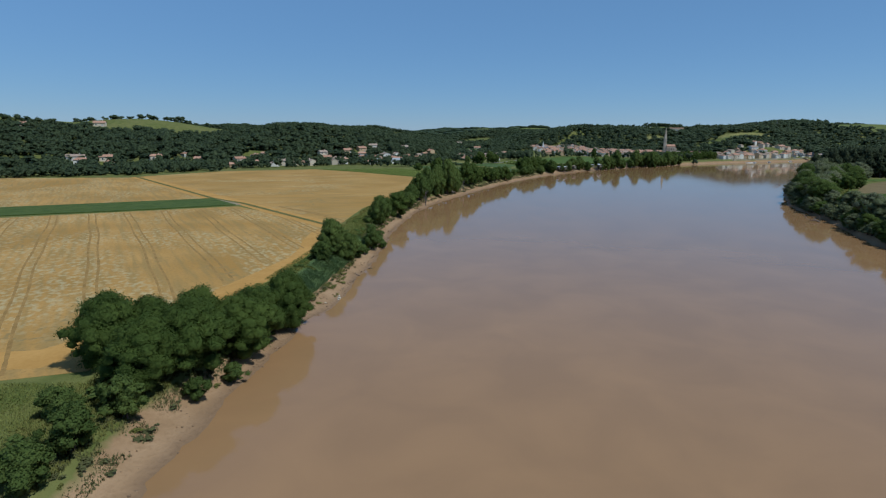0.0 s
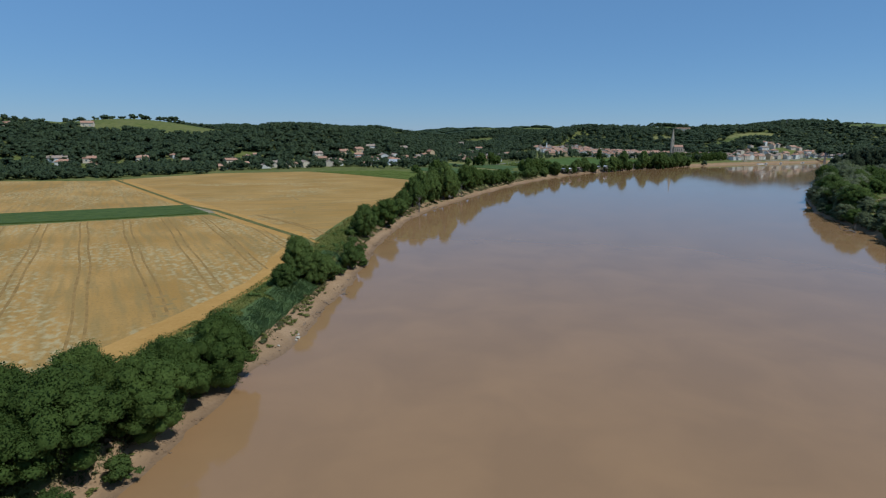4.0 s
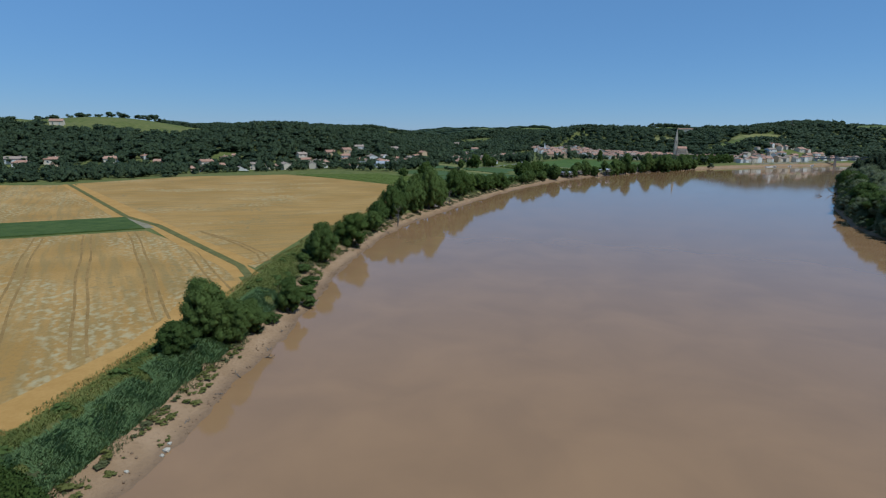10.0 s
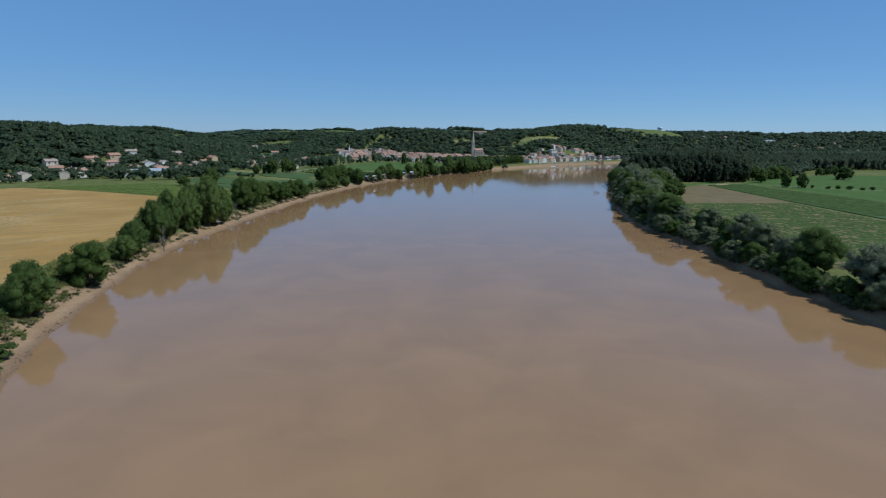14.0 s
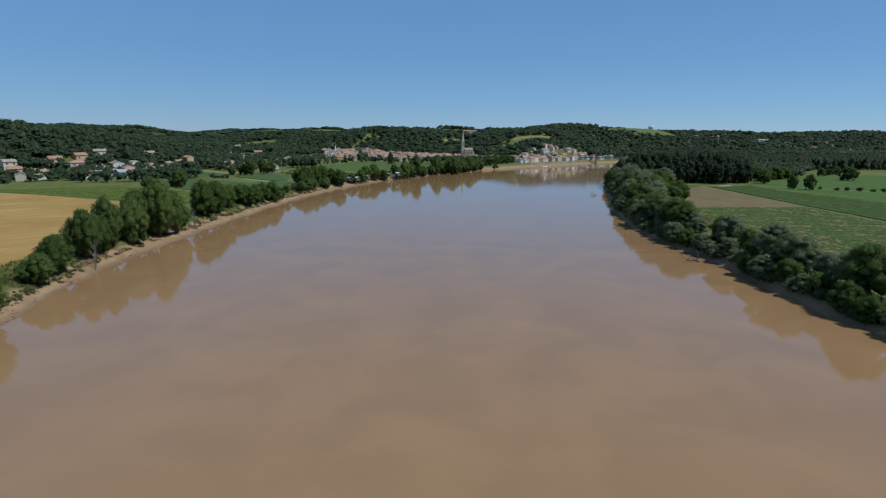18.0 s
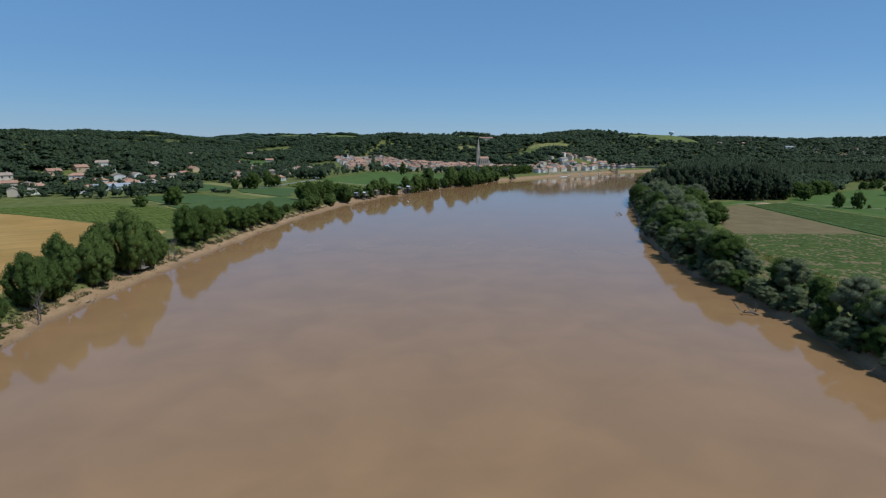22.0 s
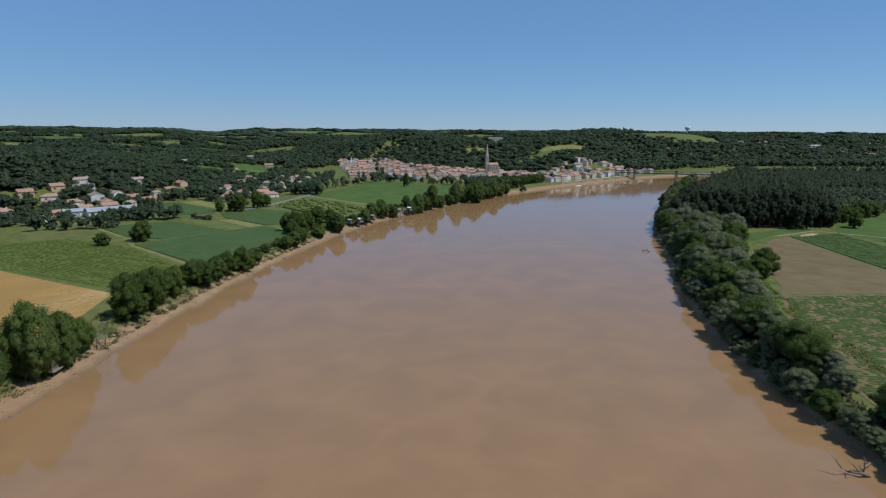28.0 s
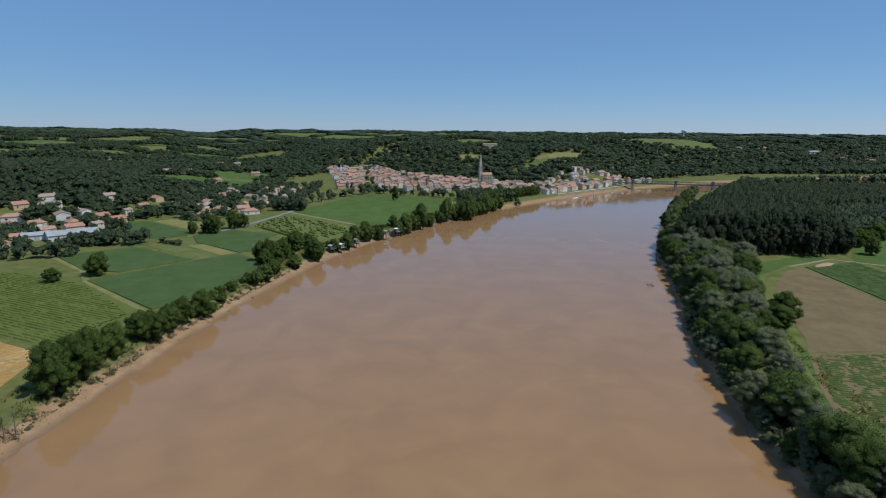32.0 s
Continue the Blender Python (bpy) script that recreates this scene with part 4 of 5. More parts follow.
HOUSES = [house("house", 12, 9, 3.6, 2.0, PLASTER[0], TILES[0], "low cream house with a clay tiled roof", 2),
          house("house", 14, 9, 3.4, 1.9, PLASTER[1], TILES[0], "low white house with a clay tiled roof", 2, hip=4.0),
          house("house", 10, 8, 5.8, 2.0, PLASTER[0], TILES[1], "two-storey cream house with weathered tiles", 2, 2),
          house("house", 11, 9, 3.5, 2.2, PLASTER[2], TILES[0], "low ochre house with a clay tiled roof", 2),
          house("house", 16, 10, 3.6, 2.0, PLASTER[1], TILES[1], "long white house with a weathered tiled roof", 2)]
TOWN = [house("town_house", 9, 10, 6.0, 2.0, PLASTER[3], TILES[1], "stone town house with weathered tiles", 2, 1),
        house("town_house", 10, 11, 6.4, 2.2, PLASTER[0], TILES[0], "cream town house with clay tiles", 2, 1),
        house("town_house", 12, 10, 5.4, 2.0, PLASTER[0], TILES[1], "cream town house with weathered tiles", 2, 1, chimney=False),
        house("town_house", 8, 9, 7.2, 1.9, PLASTER[1], TILES[0], "tall white town house with clay tiles", 1, 2),
        house("town_house", 13, 10, 5.6, 2.2, PLASTER[2], TILES[0], "ochre town house with clay tiles", 2, 1, chimney=False),
        house("town_house", 10, 9, 6.6, 2.0, PLASTER[3], TILES[0], "grey stone town house with clay tiles", 1, 2)]
QUAY = [house("quay_house", 9, 10, 8.4, 2.0, PLASTER[1], TILES[0], "tall white quayside house with shutters", 2, 3, hip=2.5),
        house("quay_house", 11, 10, 7.2, 2.2, PLASTER[0], TILES[0], "cream quayside house with clay tiles", 2, 2),
        house("quay_house", 8, 10, 9.0, 2.0, PLASTER[2], TILES[1], "tall ochre quayside house with weathered tiles", 2, 3),
        house("quay_house", 10, 11, 6.4, 2.2, PLASTER[1], TILES[1], "white quayside house with weathered tiles", 2, 2)]
KITS += HOUSES + TOWN + QUAY
taken = []


def settle(kind, x, y, turn, gap=0.0, scale=1.0):
    """A house, unless another stands within the gap."""
    if any(math.hypot(x - a, y - b) < gap for a, b in taken):
        return None
    taken.append((x, y))
    return place(rng.choice(kind), x, y, scale, 1.0, turn, 0.0)


# village at the foot of the left hill
for x, y, a in [(-418, 505, 0.9), (-379, 523, 0.5), (-349, 549, 1.0), (-325, 542, 0.8), (-291, 635, 0.9),
                (-260, 622, 0.7), (-276, 676, 0.8), (-267, 703, 0.9), (-251, 716, 0.4), (-232, 697, 2.2), (-205, 662, 0.8), (-206, 704, 0.9), (-261, 733, 0.7), (-224, 758, 0.8),
                (-190, 697, 0.9), (-256, 676, 0.5), (-235, 667, 0.9), (-215, 680, 2.3), (-180, 868, 1.2), (-151, 855, 0.7), (-147, 775, 1.0), (-96, 742, 0.6), (-107, 760, 0.5),
                (-120, 938, 0.9), (-101, 942, 0.3), (-149, 878, 1.1)]:
    settle(HOUSES, x, y, a, 0, 1.0)
for i in range(46):
    x, y, dx, dy = along(FOOT[3:9], 20 + 13.5 * i + rng.uniform(-4, 4))
    for o in (rng.uniform(-26, 0), rng.uniform(6, 70)):
        if rng.random() < (0.8 if x > -310 else 0.22) and not (-190 < x - dy * o < -105 and 620 < y + dx * o < 722):
            settle(HOUSES, x - dy * o, y + dx * o, math.atan2(dy, dx) + rng.choice((0, 1.57)) + rng.uniform(-0.3, 0.3), 12, rng.uniform(0.7, 0.95))
# farms and villas on the hills
for x, y, a in [(-570, 595, 0.6), (-600, 520, 0.4), (-280, 1035, 0.2), (-262, 1070, 0.4), (-278, 929, 0.5), (-186, 1150, 0.3), (-268, 1244, 0.3), (-252, 1296, 0.1), (-205, 1010, 1.0),
                (330, 1454, 0.2), (407, 1620, 0.4), (452, 1581, 0.2), (476, 1469, 0.4), (228, 1457, 0.1), (318, 1070, 0.5), (340, 1030, 0.6), (-420, 1180, 0.3), (-505, 1190, 0.4), (-330, 1390, 0.2), (390, 1440, 0.3)]:
    settle(HOUSES, x, y, a, 8, 1.1)
for i in range(20):
    settle(HOUSES, rng.uniform(820, 1260), rng.uniform(1330, 1530), rng.uniform(0, 3), 20, 1.1)

# the town
for x, y, a in [(294, 1013, 0.6), (322, 1000, 0.6), (306, 1004, 0.7), (345, 1012, 0.6), (362, 1030, 0.7), (275, 990, 0.6), (385, 1030, 0.7), (402, 1042, 0.7), (425, 1050, 0.6)]:
    settle(HOUSES, x, y, a, 6, 0.95)
AREA = [(-36, 955), (10, 945), (70, 930), (150, 925), (225, 915), (262, 930), (300, 968), (250, 990), (190, 1030), (120, 1110), (60, 1190), (0, 1290), (-85, 1285), (-70, 1200), (-50, 1080)]
taken.append((157, 1010)), taken.append((168, 1012)), taken.append((150, 999)), taken.append((180, 1014))
for i in range(43):
    for j in range(39):
        x, y = -90 + 9.6 * i + rng.uniform(-1.6, 1.6), 912 + 9.8 * j + rng.uniform(-1.6, 1.6)
        if inside(x, y, AREA) and rng.random() < 0.8 and not (waves(x, y, 90, 14) > 0.85):
            settle(TOWN, x, y, 0.35 + rng.choice((0, 1.57)) + rng.uniform(-0.15, 0.15), 10.2, rng.uniform(0.72, 0.96))
# the quay front, and houses stepping up the slope behind it
for i in range(21):
    x, y, dx, dy = along(BANK_L, 1380 + 10.0 * i)
    o = 20 + rng.uniform(0, 6)
    settle(rng.choice((QUAY, QUAY, TOWN)), x - dy * o, y + dx * o, math.atan2(dy, dx) + rng.choice((0, 0, 1.57)) + rng.uniform(-0.15, 0.15), 7, rng.uniform(0.55, 0.9))
QUARTER = [(222, 905), (250, 905), (300, 945), (350, 988), (400, 1030), (450, 1062), (440, 1085), (390, 1066), (350, 1056), (318, 1046), (290, 1036), (262, 1010), (240, 975)]
for i in range(28):
    for j in range(20):
        x, y = 215 + 8.6 * i + rng.uniform(-2, 2), 900 + 9.2 * j + rng.uniform(-2, 2)
        if inside(x, y, QUARTER) and line_distance(np.array([x]), np.array([y]), BANK_L)[0] > 30 and rng.random() < 0.52:
            settle(TOWN, x, y, 0.75 + rng.choice((0, 1.57)) + rng.uniform(-0.25, 0.25), 10.4, rng.uniform(0.6, 0.9))
# the long white farm at the foot of the hill
for x, y, a, k in [(-470, 458, 0.78, 4), (-457, 452, 0.78, 1), (-450, 474, 0.8, 0)]:
    taken.append((x, y))
    place(HOUSES[k], x, y, 1.0, 1.0, a, 0.0)
taken.extend([(-460, 440), (-449, 438)])


# ---- church, stone quay, bridge, sheds, water tower ----
def church():
    top = tagged(new("church"), "pale stone church with a tall square tower and tiled nave", "church")
    tower = part("tower", boxes("tower", [((-3, -3, -6), (3, 3, 26)), ((-3.3, -3.3, 11), (3.3, 3.3, 11.5)), ((-3.3, -3.3, 20.5), (3.3, 3.3, 21)), ((-3.4, -3.4, 26), (3.4, 3.4, 26.6))], STONE), top)
    v = [(-2.8, -2.8, 26.6), (2.8, -2.8, 26.6), (2.8, 2.8, 26.6), (-2.8, 2.8, 26.6), (0.25, -0.25, 45), (0.25, 0.25, 45), (-0.25, 0.25, 45), (-0.25, -0.25, 45)]
    f = [(0, 1, 4, 7), (1, 2, 5, 4), (2, 3, 6, 5), (3, 0, 7, 6), (7, 4, 5, 6)]
    part("spire", mesh_of("spire", v, f, STONE, flat=True), tower, "pointed pale stone spire")
    for dx, dy in ((0, -1), (0, 1), (1, 0), (-1, 0)):
        part("belfry_opening", opening("belfry_opening", dx * 3, dy * 3, 21.8, 1.3, 3.0, (dx, dy), [GLASS_DARK, STONE]), tower)
    nave = part("nave", boxes("nave", [((3, -5.5, -6), (25, 5.5, 13.5)), ((25, -4, -6), (29, 4, 10))], STONE), top)
    part("roof", join_arrays("roof", [slab([(2.8, -6, 13.3), (25.4, -6, 13.3), (25.4, 0, 16.6), (2.8, 0, 16.6)], 0.25), slab([(25.4, 6, 13.3), (2.8, 6, 13.3), (2.8, 0, 16.6), (25.4, 0, 16.6)], 0.25)], TILES[0]), nave)
    part("gable", mesh_of("gable", [(25.1, -5.5, 13.5), (25.1, 5.5, 13.5), (25.1, 0, 16.5), (24.7, -5.5, 13.5), (24.7, 5.5, 13.5), (24.7, 0, 16.5)], [(0, 1, 2), (5, 4, 3)], STONE, flat=True), nave)
    for s in (-1, 1):
        for k in range(4):
            part("window", opening("window", 6 + 5 * k, s * 5.5, 6.5, 1.3, 4.2, (0, s), [GLASS_DARK, STONE]), nave)
    for s in (-1, 1):
        for k in range(4):
            part("buttress", boxes("buttress", [((8 + 5 * k, s * 5.5 - 0.6, -2), (8.8 + 5 * k, s * 5.5 + 0.6, 10.5))], STONE), nave)
    return top


c = church()
c.matrix_basis = Matrix.Translation((156, 999, float(height(156, 999)) + 3.0)) @ Matrix.Rotation(0.25, 4, "Z") @ Matrix.Diagonal((0.66, 0.66, 0.95, 1))
chapel = tagged(new("chapel"), "small chapel with a thin pale spire", "church")
part("nave", boxes("nave", [((-4, -3, -2), (6, 3, 6))], STONE), chapel)
part("roof", join_arrays("roof", [slab([(-4.3, -3.4, 5.8), (6.3, -3.4, 5.8), (6.3, 0, 8), (-4.3, 0, 8)], 0.2), slab([(6.3, 3.4, 5.8), (-4.3, 3.4, 5.8), (-4.3, 0, 8), (6.3, 0, 8)], 0.2)], TILES[2]), chapel)
spire = part("spire", mesh_of("spire", [(-5.6, -1.6, -2), (-2.4, -1.6, -2), (-2.4, 1.6, -2), (-5.6, 1.6, -2), (-5.6, -1.6, 9), (-2.4, -1.6, 9), (-2.4, 1.6, 9), (-5.6, 1.6, 9), (-4, 0, 19), (-4, 0, 19.01), (-4.01, 0, 19), (-4.01, 0, 19.01)],
                              [(0, 1, 5, 4), (1, 2, 6, 5), (2, 3, 7, 6), (3, 0, 4, 7), (4, 5, 8, 10), (5, 6, 9, 8), (6, 7, 11, 9), (7, 4, 10, 11)], HULL, flat=True), chapel, "thin white spire")
chapel.matrix_basis = Matrix.Translation((-49, 1187, float(height(-49, 1187))))

# quay wall with a ramp, along the town
quay = tagged(new("quay_wall"), "stone quay wall with a paved edge along the town", "wall", kind="structure")
for i in range(20):
    x, y, dx, dy = along(BANK_L, 1388 + 9 * i)
    m = Matrix.Translation((x - dy * 9, y + dx * 9, 0)) @ Matrix.Rotation(math.atan2(dy, dx), 4, "Z")
    o = part("quay_block", boxes("quay_block", [((-0.1, 0, -1), (8.95, 9.5, 4.4)), ((-0.1, -0.25, 4.4), (8.95, 1.0, 4.75))], STONE), quay)
    o.matrix_basis = m


def bridge(a, b, piers):
    top = tagged(new("bridge"), "dark steel truss bridge on masonry piers over the river", "bridge")
    n = math.dist(a, b)
    m = Matrix.Translation((*a, 0)) @ Matrix.Rotation(math.atan2(b[1] - a[1], b[0] - a[0]), 4, "Z")
    top.matrix_basis = m
    part("deck", boxes("deck", [((0, -2.6, 8.6), (n, 2.6, 9.1)), ((0, -2.9, 9.1), (n, -2.6, 9.4)), ((0, 2.6, 9.1), (n, 2.9, 9.4))], STEEL), top)
    for s in (-2.9, 2.9):
        part("top_chord", boxes("top_chord", [((0, s - 0.15, 11.9), (n, s + 0.15, 12.25))], STEEL), top)
        part("bottom_chord", boxes("bottom_chord", [((0, s - 0.18, 8.2), (n, s + 0.18, 8.6))], STEEL), top)
        k = int(n / 5)
        for i in range(k):
            x0, x1 = n * i / k, n * (i + 1) / k
            part("strut", boxes("strut", [((x0, s - 0.12, 8.6), (x0 + 0.25, s + 0.12, 11.9))], STEEL), top)
            part("brace", tubes("brace", [([(x0, s, 8.6), (x1, s, 11.9)] if i % 2 else [(x0, s, 11.9), (x1, s, 8.6)], [0.12, 0.12])], STEEL, 5), top)
    for p in piers:
        pier = part("pier", boxes("pier", [((p - 1.4, -4, -4), (p + 1.4, 4, 8.2)), ((p - 1.8, -4.4, -4), (p + 1.8, 4.4, 2.0)), ((p - 1.2, -3.9, 8.2), (p + 1.2, -3.1, 14)), ((p - 1.2, 3.1, 8.2), (p + 1.2, 3.9, 14)), ((p - 1.3, -3.9, 13.2), (p + 1.3, 3.9, 14.2))], [STONE, STEEL], [0, 0, 1, 1, 1]), top)
    return top


bridge((352, 1005), (512, 949), [26, 84, 132])


def shed(x, y, w, d, h, turn, roof, wall, label):
    top = tagged(new("shed"), label, "shed")
    taken.extend((x + u * w * math.cos(turn), y + u * w * math.sin(turn)) for u in (-0.4, 0.0, 0.4))
    part("wall", boxes("wall", [((-w / 2, -d / 2, -1), (w / 2, d / 2, h))], wall), top)
    part("roof", join_arrays("roof", [slab([(-w / 2 - 0.4, -d / 2 - 0.5, h), (w / 2 + 0.4, -d / 2 - 0.5, h), (w / 2 + 0.4, 0, h + d * 0.14), (-w / 2 - 0.4, 0, h + d * 0.14)], 0.15),
                                      slab([(w / 2 + 0.4, d / 2 + 0.5, h), (-w / 2 - 0.4, d / 2 + 0.5, h), (-w / 2 - 0.4, 0, h + d * 0.14), (w / 2 + 0.4, 0, h + d * 0.14)], 0.15)], roof), top)
    part("door", opening("door", 0, -d / 2, 0, 3, h * 0.7, (0, -1), [SHUTTER, wall]), top)
    top.matrix_basis = Matrix.Translation((x, y, float(height(x, y)))) @ Matrix.Rotation(turn, 4, "Z")
    return top


shed(-190, 632, 30, 16, 4, 0.65, ZINC, PLASTER[1], "large shed with a grey sheet roof in the village")
shed(-212, 628, 16, 12, 3.6, 0.65, ZINC, PLASTER[1], "white shed with a pale sheet roof")
shed(-55, 1262, 24, 14, 5, 0.2, ZINC, PLASTER[1], "white workshop with a sheet roof behind the town")
shed(238, 1392, 30, 11, 9, 0.1, TILES[0], PLASTER[0], "long cream manor on the hill above the town")
shed(1000, 1446, 40, 18, 6, 0.2, ZINC, PLASTER[1], "white warehouse in the far village")


def water_tower(x, y):
    top = tagged(new("water_tower"), "white concrete water tower on the horizon", "tower")
    part("stem", tubes("stem", [([(0, 0, -2), (0, 0, 17)], [2.6, 2.2])], HULL, 14), top)
    part("tank", tubes("tank", [([(0, 0, 16.5), (0, 0, 19), (0, 0, 24), (0, 0, 25), (0, 0, 25.2)], [2.3, 7.5, 8, 6.5, 0.1])], HULL, 18), top)
    top.matrix_basis = Matrix.Translation((x, y, float(height(x, y)))) @ Matrix.Diagonal((1.3, 1.3, 1.5, 1))


water_tower(1180, 2350)


# ---- woods and far trees: many crowns in one mesh ----
def leafy(seed, n, size):
    """Unit crowns for woods: a few lobes of leaf clumps each; vertices, triangles and normals."""
    out = []
    for k in range(12):
        r = np.random.RandomState(seed + k)
        lobes = []
        for i in range(9):
            a = i * 2.4 + r.uniform(-0.4, 0.4)
            o = r.uniform(0.25, 0.72) if i else 0.0
            q = r.uniform(0.26, 0.5)
            lobes.append(((math.cos(a) * o, math.sin(a) * o, r.uniform(-0.55, 0.6)), (q, q, q * r.uniform(0.7, 1.2))))
        v, f, nn = crown_arrays(r, lobes, n, size, 1.0, OCTA, 0.45, 0.6)
        out.append((v, f, nn))
    return out


LEAFY, LEAFY_FAR, LEAFY_RIDGE = leafy(100, 230, 0.20), leafy(200, 80, 0.32), leafy(400, 30, 0.5)


def woodland(name, spots, mat, label, shapes):
    """spots: rows of x, y, height, spread; shapes: unit crowns, or one plain ball."""
    r = np.random.RandomState(len(spots))
    spots, homes = np.asarray(spots, float), np.array(taken + [(x + 3, y - 9) for x, y in taken])
    spots = spots[np.array([np.abs(homes - q[:2]).sum(1).min() > 9 for q in spots])]
    if isinstance(shapes, tuple):
        base, shapes = shapes, []
        for _ in range(16):
            b = base[0] * (1 + r.uniform(-0.2, 0.2, (len(base[0]), 1)))
            shapes.append((b, base[1], base[0]))
    ground = height(spots[:, 0], spots[:, 1])
    v, f, nn, k = [], [], [], 0
    for (x, y, h, w), z in zip(spots, ground):
        b, tri, nor = shapes[r.randint(len(shapes))]
        a = r.uniform(0, 6.28)
        turn = np.array([[math.cos(a), math.sin(a), 0], [-math.sin(a), math.cos(a), 0], [0, 0, 1]])
        v.append((b @ turn) * np.array([w * 0.55, w * 0.55, h * 0.5]) + np.array([x, y, z + h * 0.46]))
        f.append(tri + k)
        nn.append(nor @ turn)
        k += len(b)
    me = mesh_of(name, np.concatenate(v), np.concatenate(f), mat, normals=np.concatenate(nn))
    return tagged(new(name, me), label, "woodland", kind="stuff")


# open ground on the hills: centre, half sizes, turn in degrees
CLEAR = [(-205, 1130, 58, 62, 0), (-640, 1600, 150, 70, 10), (-800, 1560, 110, 80, 0), (300, 1135, 62, 18, 22), (190, 1265, 40, 26, 0), (640, 1400, 120, 45, 12), (-30, 2090, 150, 70, 0), (110, 2750, 240, 120, 0),  (-215, 985, 62, 70, 0), (-190, 1060, 30, 40, 0), (-600, 1250, 140, 45, -20), (-440, 1270, 80, 50, 20),
         (-350, 1480, 90, 60, 0), (-450, 2750, 260, 90, 0), (-250, 2160, 150, 60, 0), (262, 1125, 42, 16, 30), (330, 1180, 62, 22, 25), (640, 1450, 150, 75, 20),
         (780, 1560, 120, 60, 20), (90, 2500, 170, 90, 0), (-40, 2030, 130, 60, 0), (200, 1600, 100, 40, 0), (225, 1385, 45, 30, 0), (1500, 2600, 300, 120, 0)]


r9 = random.Random(9)
for _ in range(26):
    cx, cy = r9.uniform(-1600, 1700), r9.uniform(1350, 3600)
    if -200 < cx < 1700 and cy < 1900:
        continue
    CLEAR.append((cx, cy, r9.uniform(80, 200) * (0.6 + cy / 2500), r9.uniform(22, 60) * (0.6 + cy / 2500), r9.uniform(-25, 25)))


def is_open(x, y):
    out = np.zeros(np.shape(x), bool)
    for cx, cy, a, b, t in CLEAR:
        c, s_ = math.cos(radians(t)), math.sin(radians(t))
        u, w = (x - cx) * c + (y - cy) * s_, -(x - cx) * s_ + (y - cy) * c
        out |= (u / a) ** 2 + (w / b) ** 2 < 1
    return out


def scatter(seed, lo, hi, gap):
    r = np.random.RandomState(seed)
    x, y = np.meshgrid(np.arange(lo[0], hi[0], gap), np.arange(lo[1], hi[1], gap))
    x, y = x + r.uniform(-0.42, 0.42, x.shape) * gap, y + r.uniform(-0.42, 0.42, x.shape) * gap
    return x.ravel(), y.ravel(), r


woodland("poplar_grove", inner, LEAF_POPLAR, "closed canopy of a planted poplar grove", LEAFY)
belt = [(446 + 7.5 * i + rng.uniform(-2, 2), 722 + 7.5 * j + rng.uniform(-2, 2), rng.uniform(16, 19), rng.uniform(7, 9)) for i in range(58) for j in range(26)]
belt = [b for b, k in zip(belt, inside([b[0] for b in belt], [b[1] for b in belt], [(448, 735), (475, 727), (530, 737), (880, 770), (880, 850), (640, 900), (490, 900)])) if k]
woodland("poplar_belt", belt, LEAF_POPLAR, "planted belt of poplars across the plain", LEAFY_FAR)
bend = []
for i in range(90):
    x, y, dx, dy = along(BANK_R, 1560 + 6 * i)
    o = rng.uniform(6, 22)
    bend.append((x + dy * o, y - dx * o, rng.uniform(10, 15), rng.uniform(9, 13)))
woodland("bend_trees", bend, LEAF_WOOD, "line of trees on the inner bank of the river bend", LEAFY_FAR)
x, y, r = scatter(4, (620, 1228), (2200, 1420), 11)
seen = (line_distance(x, y, FOOT) < 25) & (line_distance(x, y, BANK_L) > 14)
woodland("riverside_wood", np.stack([x[seen], y[seen], r.uniform(11, 16, seen.sum()), r.uniform(11, 15, seen.sum())], -1), LEAF_WOOD, "dark woods along the far river bend", LEAFY_FAR)
x, y, r = scatter(1, (-1000, 150), (-60, 1100), 8.3)
up = line_distance(x, y, FOOT)
seen = (up > 12) & (up < np.where((x < -400) & (y < 850), 204 + 20 * waves(x, y, 120, 40), 330)) & ~is_open(x, y) & ((up > 75) | (waves(x, y, 55, 8) > -0.25))
x, y = x[seen], y[seen]
woodland("hill_wood", np.stack([x, y, r.uniform(5, 12.5, len(x)), r.uniform(8, 16, len(x))], -1), LEAF_WOOD, "dense mixed woodland on the hillside", LEAFY)
x, y, r = scatter(2, (-1500, 900), (1600, 2200), 14)
up = line_distance(x, y, FOOT)
seen = (up > 15) & ~is_open(x, y) & ((x > -60) | (y > 1080)) & ((up < 260) | (waves(x, y, 240, 9) > -0.25))
x, y = x[seen], y[seen]
spots = np.stack([x, y, r.uniform(8, 14, len(x)), r.uniform(13, 18, len(x))], -1)
woodland("far_wood", spots[y < 1500], LEAF_WOOD, "woods and hedges on the far hills", LEAFY_FAR)
woodland("ridge_wood", spots[y >= 1500], LEAF_WOOD, "woods along the far ridges", LEAFY_RIDGE)
